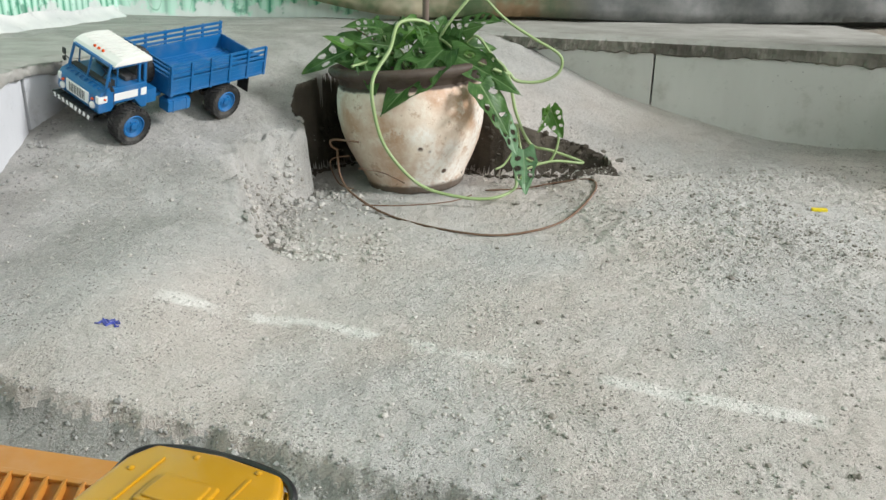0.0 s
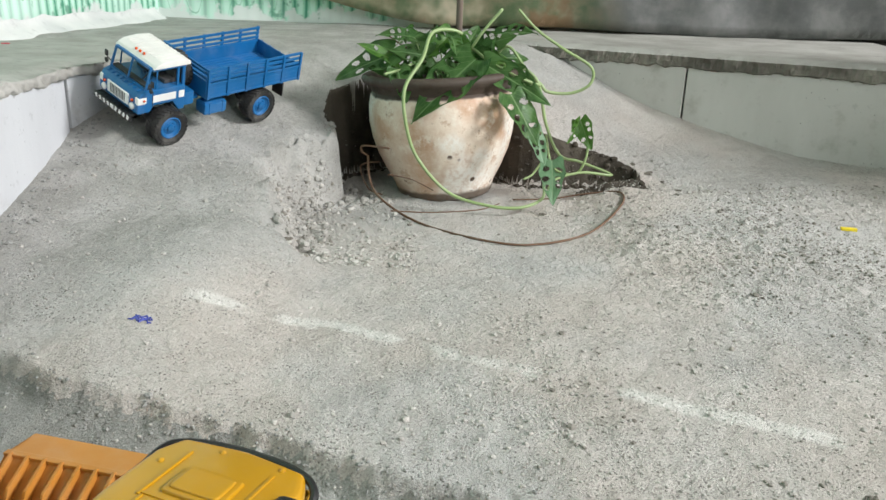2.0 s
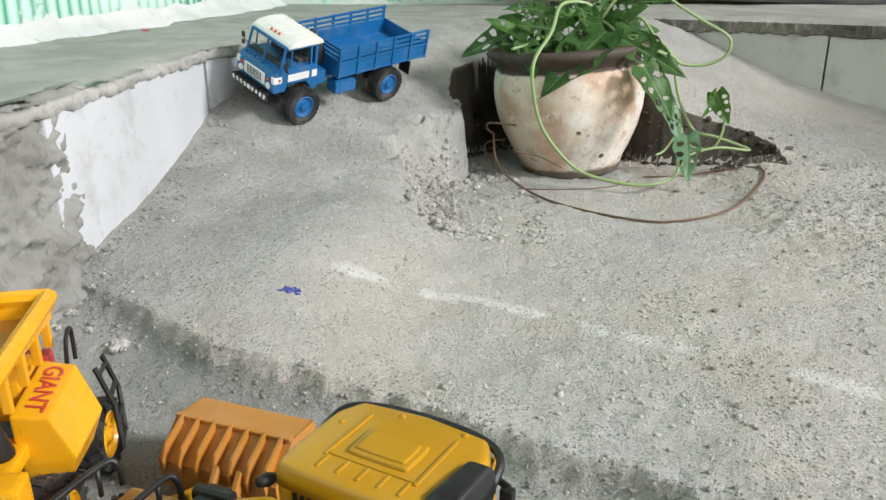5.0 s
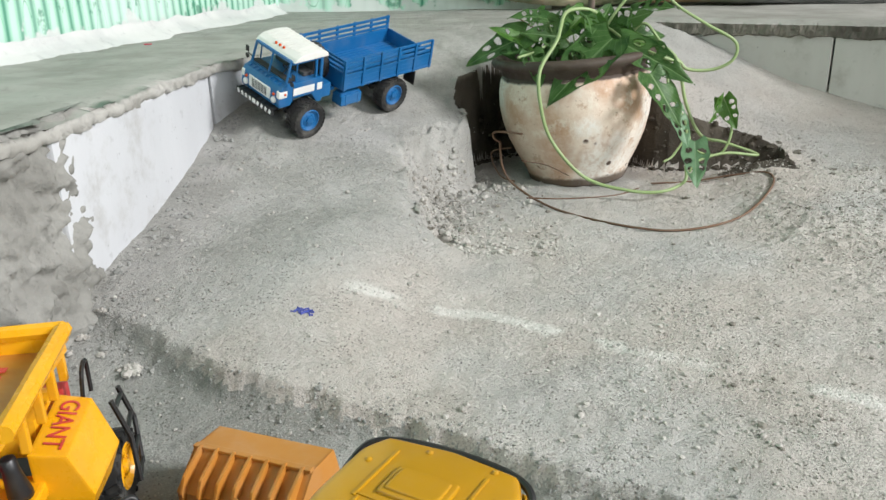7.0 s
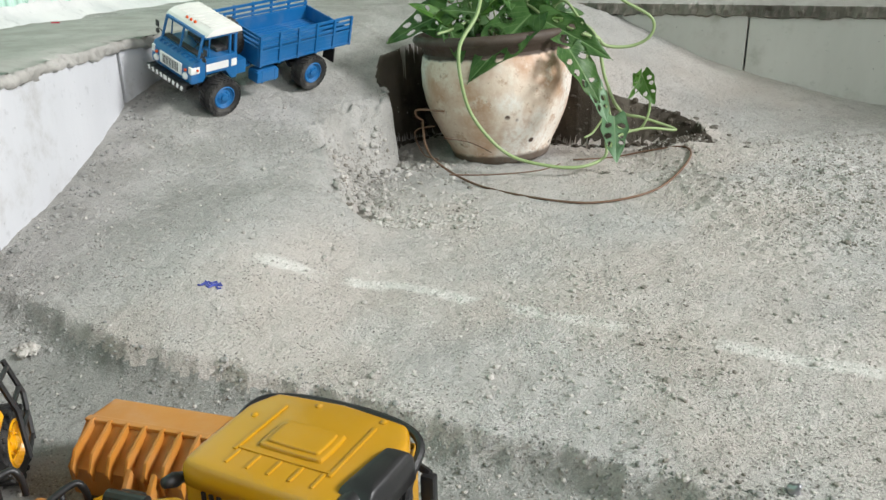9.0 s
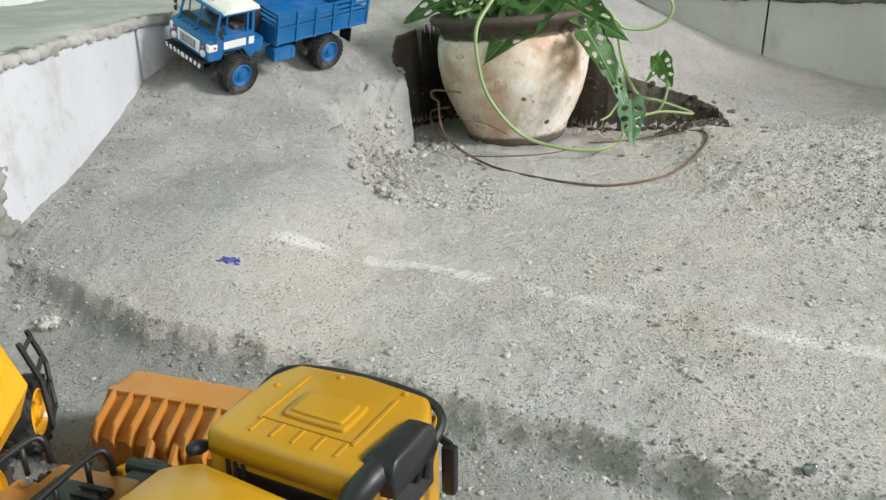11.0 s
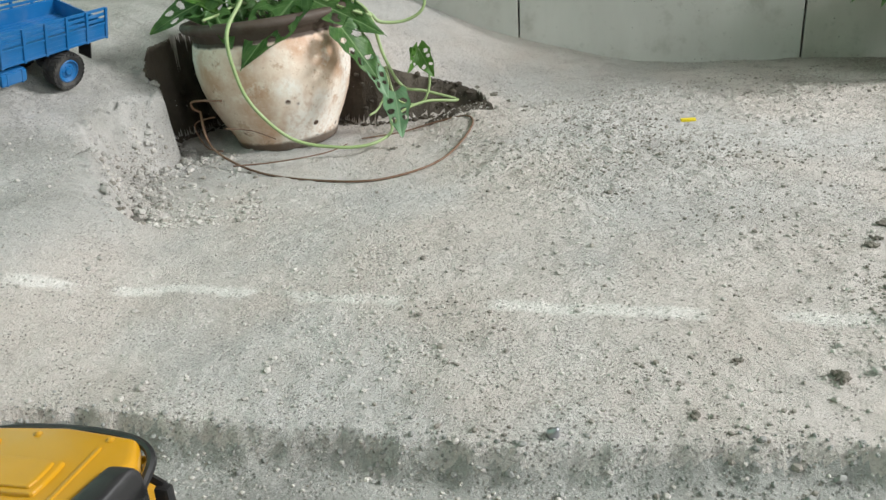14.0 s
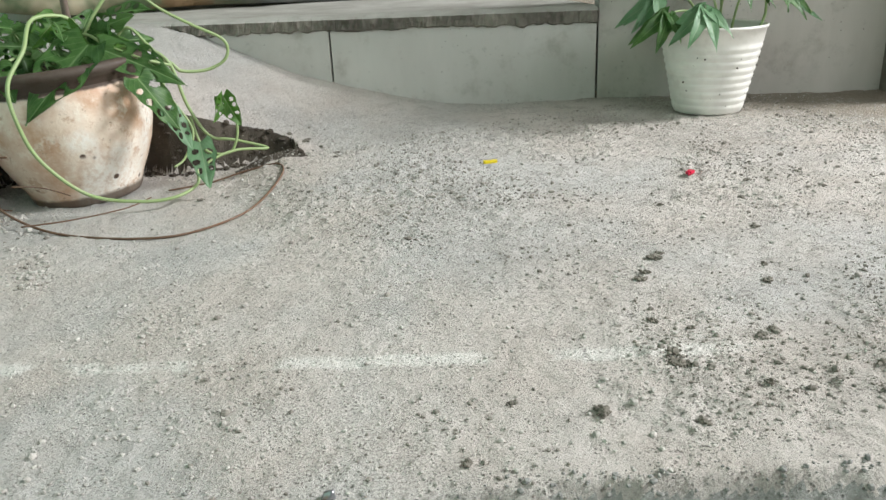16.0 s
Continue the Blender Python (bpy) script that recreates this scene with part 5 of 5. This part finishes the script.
def lettering(text, size, m, material, parent, label):
    cu = bpy.data.curves.new("lettering", "FONT")
    cu.body, cu.size, cu.extrude, cu.align_x, cu.align_y = text, size, 0.0003, "CENTER", "CENTER"
    ob = new("lettering", cu)
    dg = bpy.context.evaluated_depsgraph_get()
    data = bpy.data.meshes.new_from_object(ob.evaluated_get(dg))
    bpy.data.objects.remove(ob)
    data.materials.clear()
    data.materials.append(material)
    ob = new("lettering", data)
    ob.parent, ob.matrix_local = parent, m
    ob["label"] = label
    return ob


u = (Vector(hi[1]) - Vector(hi[2])).normalized()
n = (Vector(hi[3]) - Vector(hi[2])).cross(u).normalized()
v = n.cross(u)
centre = sum((Vector(p) for p in hi), Vector()) / 4
tm = Matrix((u, v, n)).transposed().to_4x4()
lettering("GIANT", 0.0185, Matrix.Translation(centre + n * 0.0009) @ tm, PRINT_RED, fender, "red printed lettering")
part("chassis", box((-0.070, -0.005, 0.040), (0.090, 0.150, 0.018), 0.003), BLACK, dump)
part("deck", box((-0.055, -0.055, 0.078), (0.085, 0.060, 0.012), 0.003), BRIGHT, dump)
part("deck_nose", box((-0.030, -0.080, 0.068), (0.060, 0.024, 0.034), 0.004), BRIGHT, dump)
part("engine_hump", box((-0.042, 0.022, 0.098), (0.036, 0.050, 0.030), 0.005), BRIGHT, dump)
part("cabin", box((-0.066, -0.056, 0.100), (0.040, 0.036, 0.036), 0.004), RED, dump, "red moulded operator cabin")
part("exhaust", lathe([(0.0075, 0), (0.008, 0.004), (0.0055, 0.022), (0.0055, 0.030), (0.004, 0.031)], 16, pose(-0.022, -0.050, 0.084, 0, -8, 0)), BLACK, dump, "black exhaust stub", True)
part("sticker", box((-0.008, -0.0925, 0.070), (0.012, 0.0010, 0.010), 0.0003, None), STICKER, dump, "pale warning sticker")
part("red_tank", box((-0.028, 0.048, 0.104), (0.020, 0.014, 0.016), 0.002), RED, dump)
# tipping tray
tray = part("tray", box((-0.082, 0.000, 0.140), (0.120, 0.150, 0.004), 0.001, Matrix.Translation((0, 0, 0)) @ pose(0, 0, 0, -4, 0, 0)), TAN, dump, "dusty orange tray floor")
e0, e1 = Vector((-0.008, -0.085, 0.152)), Vector((-0.015, 0.058, 0.154))
bm = tube([e0, e1], 0.0065, 8)
part("tray_edge", bm, BRIGHT, tray, "bright yellow tray edge beam")
part("tray_edge", tube([e1, (-0.14, 0.052, 0.154)], 0.0065, 8), BRIGHT, tray, "bright yellow tray edge beam")
for f in (0.25, 0.5, 0.72, 0.92):
    p = e0.lerp(e1, f)
    part("tray_strut", box((p.x - 0.003, p.y, 0.134), (0.006, 0.005, 0.034), 0.001, None), BRIGHT, tray)
part("tray_side", box((-0.016, -0.012, 0.145), (0.003, 0.135, 0.016), 0.0008), BRIGHT, tray)
part("tray_end", box((-0.078, 0.055, 0.145), (0.124, 0.004, 0.016), 0.0008), BRIGHT, tray)
for k in range(4):
    part("tray_mark", box((-0.052, -0.02 + 0.013 * k, 0.1430), (0.016, 0.007, 0.0006), 0), PRINT_RED, tray, "unreadable dark red printed bar")
# wheels and ladders
td2, rd2 = mesh_data("tyre", tyre_mesh(0.031, 0.026, 18), RUBBER), mesh_data("rim", rim_mesh(0.031, 0.026), BRIGHT)
for y in (-0.050, 0.055):
    for x in (0.002, -0.130):
        ob = wheel(dump, pose(x, y, 0.031, 0, 90 if x > -0.05 else -90, 0), td2, rd2)
        ob.children[0]["label"] = "bright yellow rim"
bm = bmesh.new()
ladder = [(0.012, 0.070, 0.095), (0.020, 0.072, 0.065), (0.024, 0.060, 0.030)]
ladder2 = [(0.014, 0.042, 0.098), (0.024, 0.042, 0.065), (0.028, 0.034, 0.030)]
for q in (ladder, ladder2):
    add_tube(bm, q, 0.0022, 6)
for f in (0.1, 0.4, 0.7, 0.95):
    i = 0 if f < 0.5 else 1
    g = f * 2 - i
    add_tube(bm, [Vector(ladder[i]).lerp(Vector(ladder[i + 1]), g), Vector(ladder2[i]).lerp(Vector(ladder2[i + 1]), g)], 0.0020, 6)
part("ladder", bm, BLACK, dump, "black plastic side ladder")
bm = tube(spline([(-0.004, 0.038, 0.104), (-0.002, 0.040, 0.126), (-0.004, 0.058, 0.126), (-0.004, 0.058, 0.100)], 4), 0.0018, 6)
part("hand_rail", bm, BLACK, dump, "black plastic hand rail")

# ---- small things on the ground ----
rnd = random.Random(21)
CLOD = cement_material("soil_clod", (0.13, 0.12, 0.10), (0.27, 0.25, 0.21), 1.5)
GRIT_DARK = cement_material("dark_grit", (0.19, 0.175, 0.15), (0.34, 0.32, 0.28), 1.0)
GRIT_GREY = cement_material("grey_grit", (0.38, 0.36, 0.33), (0.56, 0.535, 0.495), 1.0)
GRIT_PALE = cement_material("pale_grit", (0.47, 0.455, 0.41), (0.60, 0.585, 0.54), 1.0)
GRIT_CEMENT = cement_material("cement_grit", (0.22, 0.225, 0.21), (0.34, 0.34, 0.32), 1.0)
INK = plain("blue_chalk", (0.06, 0.08, 0.34), 0.8, dust=0.4)
YELLOW_BIT = plain("yellow_chip", (0.80, 0.62, 0.02), 0.4, dust=0.0)
RED_BIT = plain("red_chip", (0.55, 0.01, 0.05), 0.4, dust=0.0)


def stone(bm, c, r, flat=0.7, level=1):
    """One uneven stone."""
    turn = Euler((rnd.uniform(0, 6), rnd.uniform(0, 6), rnd.uniform(0, 6))).to_matrix()
    made = bmesh.ops.create_icosphere(bm, subdivisions=level, radius=1.0)["verts"]
    off = Vector((rnd.uniform(0, 50), rnd.uniform(0, 50), 0))
    s = Vector((rnd.uniform(0.7, 1.3), rnd.uniform(0.7, 1.3), flat * rnd.uniform(0.7, 1.2)))
    for v in made:
        p = turn @ v.co
        p = p * (1 + 0.35 * noise.noise(p * 1.6 + off))
        v.co = Vector((c[0] + p.x * s.x * r, c[1] + p.y * s.y * r, c[2] + p.z * s.z * r))


def grit(name, count, material, spot, size, label):
    """Many small stones, too many to count, as one mesh; a stone's shape is one of a dozen."""
    shapes = []
    for k in range(12):
        b = bmesh.new()
        stone(b, (0, 0, 0), 1.0, 0.75, 1)
        b.verts.index_update()
        shapes.append((np.array([v.co[:] for v in b.verts]), [[v.index for v in f.verts] for f in b.faces]))
        b.free()
    vs, fs, at = [], [], 0
    for k in range(count):
        x, y = spot()
        r = size()
        co, faces = shapes[rnd.randrange(12)]
        a = rnd.uniform(0, 6.28)
        c, s = math.cos(a), math.sin(a)
        rot = np.array(((c, -s, 0), (s, c, 0), (0, 0, 1)))
        vs.append(co @ rot.T * r + np.array((x, y, ground_height(x, y) + 0.25 * r)))
        fs += [[i + at for i in f] for f in faces]
        at += len(co)
    data = bpy.data.meshes.new(name)
    data.from_pydata(np.concatenate(vs).tolist(), [], fs)
    data.materials.append(material)
    return tagged(new(name, data), label, "grit", kind="stuff")


def open_side():
    """Mostly on the loose side, thinning out towards the wall."""
    while True:
        x, y = rnd.uniform(-0.35, 1.35), rnd.uniform(0.42, 1.55)
        dense = smooth((x + 0.02) / 0.7) * (0.35 + 0.65 * smooth((0.75 - abs(y - 0.78)) / 0.6)) * (0.08 + 1.5 * smooth((fbm(x, y, 5.0, 4) + 0.12) / 0.45))
        if rnd.random() < dense:
            return x, y


def all_over():
    while True:
        x, y = rnd.uniform(-0.55, 1.5), rnd.uniform(0.42, 1.75)
        if x < edge_x(y) + 0.01:
            continue
        if rnd.random() < 0.35 + 0.65 * smooth((x + 0.2) / 0.5):
            return x, y


def patches():
    """In drifts, thick on the crusty patches."""
    while True:
        x, y = all_over()
        if rnd.random() < 0.22 + 0.9 * smooth((fbm(x, y, 5.5, 4) + 0.10) / 0.35):
            return x, y


def pit_spot():
    """On the floor of the hollow near its broken side."""
    while True:
        x, y = rnd.uniform(-0.30, -0.04), rnd.uniform(1.06, 1.50)
        d = inside_rim(x, y)
        if d > 0.012 and rnd.random() < math.exp(-d / 0.05):
            return x, y


def wall_foot():
    y = rnd.uniform(0.70, 1.6)
    return edge_x(y) + abs(rnd.gauss(0, 0.02)) + 0.006, y


grit("dark_grit", 9500, GRIT_DARK, open_side, lambda: min(0.0042, 0.0006 + rnd.expovariate(1700)), "dark soil crumbs scattered on the concrete")
grit("grey_grit", 34000, GRIT_GREY, patches, lambda: min(0.0040, 0.0005 + rnd.expovariate(2100)), "grey gravel grains bedded in the concrete")
grit("pale_grit", 9000, GRIT_PALE, all_over, lambda: min(0.0024, 0.0005 + rnd.expovariate(2600)), "pale sand grains on the concrete")
grit("pit_rubble", 1500, GRIT_GREY, pit_spot, lambda: min(0.006, 0.0007 + rnd.expovariate(1000)), "loose rubble along the foot of the pit")
def pit_side():
    """On the crumbling slope of the hollow."""
    while True:
        x, y = rnd.uniform(-0.34, -0.17), rnd.uniform(1.14, 1.58)
        if 0.002 < inside_rim(x, y) < 0.05 and rnd.random() < 0.35 + fbm(x, y, 22, 3):
            return x, y


grit("pit_side_rubble", 380, CEMENT, pit_side, lambda: min(0.007, 0.0012 + rnd.expovariate(420)), "broken lumps of cement on the side of the hollow")
grit("pit_soil", 400, GRIT_DARK, pit_spot, lambda: min(0.005, 0.0008 + rnd.expovariate(1000)), "dark crumbs of soil in the pit")
def pit_back():
    while True:
        x, y = rnd.uniform(-0.25, 0.37), rnd.uniform(1.52, 1.76)
        if 0.0 < inside_rim(x, y) < 0.03:
            return x, y


grit("pit_wall_soil", 500, EARTH_AND_SHADE, pit_back, lambda: min(0.008, 0.0015 + rnd.expovariate(500)), "dark broken soil on the back of the pit, painted pot shade at left")
def step_edge():
    x = rnd.uniform(-0.55, 0.75)
    return x, step_line(x) + rnd.gauss(-0.008, 0.012)


def low_floor():
    x = rnd.uniform(-0.55, 0.6)
    return x, rnd.uniform(0.25, 0.53) - 0.40 * x


grit("edge_crumbs", 1200, GRIT_CEMENT, step_edge, lambda: min(0.004, 0.0006 + rnd.expovariate(1700)), "crumbs of broken concrete along the step's edge")
grit("floor_grains", 900, GRIT_CEMENT, low_floor, lambda: min(0.002, 0.0005 + rnd.expovariate(2500)), "small grey grains on the low cement floor")
grit("wall_crumbs", 240, GRIT_CEMENT, wall_foot, lambda: min(0.005, 0.0012 + rnd.expovariate(800)), "mortar crumbs along the foot of the blocks")


def clod(x, y, r, material=CLOD, label="dark crumbly clod of dry soil", name="soil_clod", group="soil clods", category="soil clod"):
    bm = bmesh.new()
    stone(bm, (0, 0, 0.25 * r), 0.62 * r, 0.75, 3)
    for k in range(13):
        a, q = rnd.uniform(0, 6.28), rnd.uniform(0.3, 1.15)
        stone(bm, (q * r * math.cos(a), q * r * math.sin(a), 0.18 * r), r * rnd.uniform(0.16, 0.42), 0.85, 2)
    for v in bm.verts:
        v.co *= 0.85 * (1 + 0.25 * noise.fractal(v.co * 260, 1.0, 2.0, 3))
    ob = mesh_object(name, bm, material)
    ob.matrix_world = pose(x, y, ground_height(x, y), 0, 0, rnd.uniform(0, 360))
    return tagged(ob, label, category, group)


for x, y, r in ((0.515, 0.550, 0.0095), (0.520, 0.565, 0.007), (0.628, 0.565, 0.006), (0.610, 0.560, 0.005), (0.419, 0.514, 0.008), (0.631, 0.769, 0.009), (0.645, 0.775, 0.007), (0.586, 0.722, 0.007), (0.60, 0.735, 0.006), (0.54, 0.63, 0.006), (0.565, 0.60, 0.005), (0.70, 0.66, 0.006), (0.73, 0.70, 0.005), (0.48, 0.47, 0.006), (0.66, 0.475, 0.006), (0.56, 0.49, 0.005), (0.80, 0.80, 0.006), (0.86, 0.90, 0.006), (0.91, 0.95, 0.005), (0.75, 0.93, 0.005), (0.98, 0.88, 0.006), (0.36, 0.56, 0.005), (0.30, 0.50, 0.005)):
    clod(x, y, r)
for x, y, r in ((0.161, 1.399, 0.006), (0.205, 1.395, 0.005), (0.255, 1.385, 0.004), (0.335, 1.572, 0.011), (0.375, 1.57, 0.008), (0.35, 1.61, 0.008), (0.30, 1.588, 0.010), (0.385, 1.60, 0.005), (0.40, 1.555, 0.005), (0.42, 1.50, 0.006), (0.41, 1.47, 0.005)):
    clod(x, y, r)
for x, y, r in ((-0.235, 1.112, 0.008), (-0.228, 1.100, 0.006)):
    clod(x, y, r, GRIT_PALE if r < 0.007 else CLOD, "small chip of rubble in the pit", "rubble_chip", "rubble chips", "rubble")
for x, y, r in ((-0.545, 0.735, 0.010), (-0.53, 0.715, 0.008), (-0.52, 0.745, 0.007), (-0.50, 0.70, 0.006), (-0.535, 0.69, 0.009), (-0.46, 0.69, 0.014)):
    clod(x, y, r, GRIT_GREY, "grey lump of mortar by the terrace end", "mortar_lump", "mortar lumps", "mortar lump")

x, y = 0.635, 1.262
chip = tagged(mesh_object("yellow_chip", box((0, 0, 0.003), (0.024, 0.008, 0.005), 0.0012), YELLOW_BIT), "small bright yellow plastic chip lying flat", "plastic chip")
chip.matrix_world = pose(x, y, ground_height(x, y), 0, 0, -8)
x, y = 0.862, 1.020
bm = box((0, 0, 0.004), (0.014, 0.009, 0.005), 0.0014)
add_tube(bm, [(-0.006, 0, 0.004), (-0.012, -0.004, 0.003)], 0.002, 6)
chip = tagged(mesh_object("red_chip", bm, RED_BIT), "small dark red plastic bit on the grit", "plastic chip")
chip.matrix_world = pose(x, y, ground_height(x, y), 0, 0, 30)
x, y = 0.196, 0.508
bm = lathe([(0.0045, 0), (0.005, 0.003), (0.003, 0.005), (0.0018, 0.010)], 12, pose(0, 0, 0, 30, 20, 0))
nail = tagged(mesh_object("bolt", bm, plain("dull_steel", (0.35, 0.36, 0.38), 0.35, 0.9), True), "small dull steel bolt at the step's edge", "bolt")
nail.matrix_world = pose(x, y, ground_height(x, y))


def scribble(x, y):
    """Short chalk strokes lying on the ground."""
    bm = bmesh.new()
    for k in range(5):
        pts = []
        for i in range(7):
            px, py = x - 0.010 + 0.004 * math.sin(k * 2.3) + 0.018 * i / 6, y + 0.0035 * math.sin(k * 1.9 + i * 1.7) + (k - 2) * 0.0015
            pts.append((px, py, ground_height(px, py) + 0.0008))
        add_tube(bm, pts, 0.0009, 5)
    return bm


tagged(mesh_object("chalk_scribble", scribble(-0.302, 0.768), INK), "blue chalk scribble on the concrete", "chalk mark")
tagged(mesh_object("red_thread", tube([(-0.86, 1.50, TOP + 0.005), (-0.845, 1.502, TOP + 0.005)], 0.0012, 6), RED_BIT), "short red thread lying on the terrace", "thread")
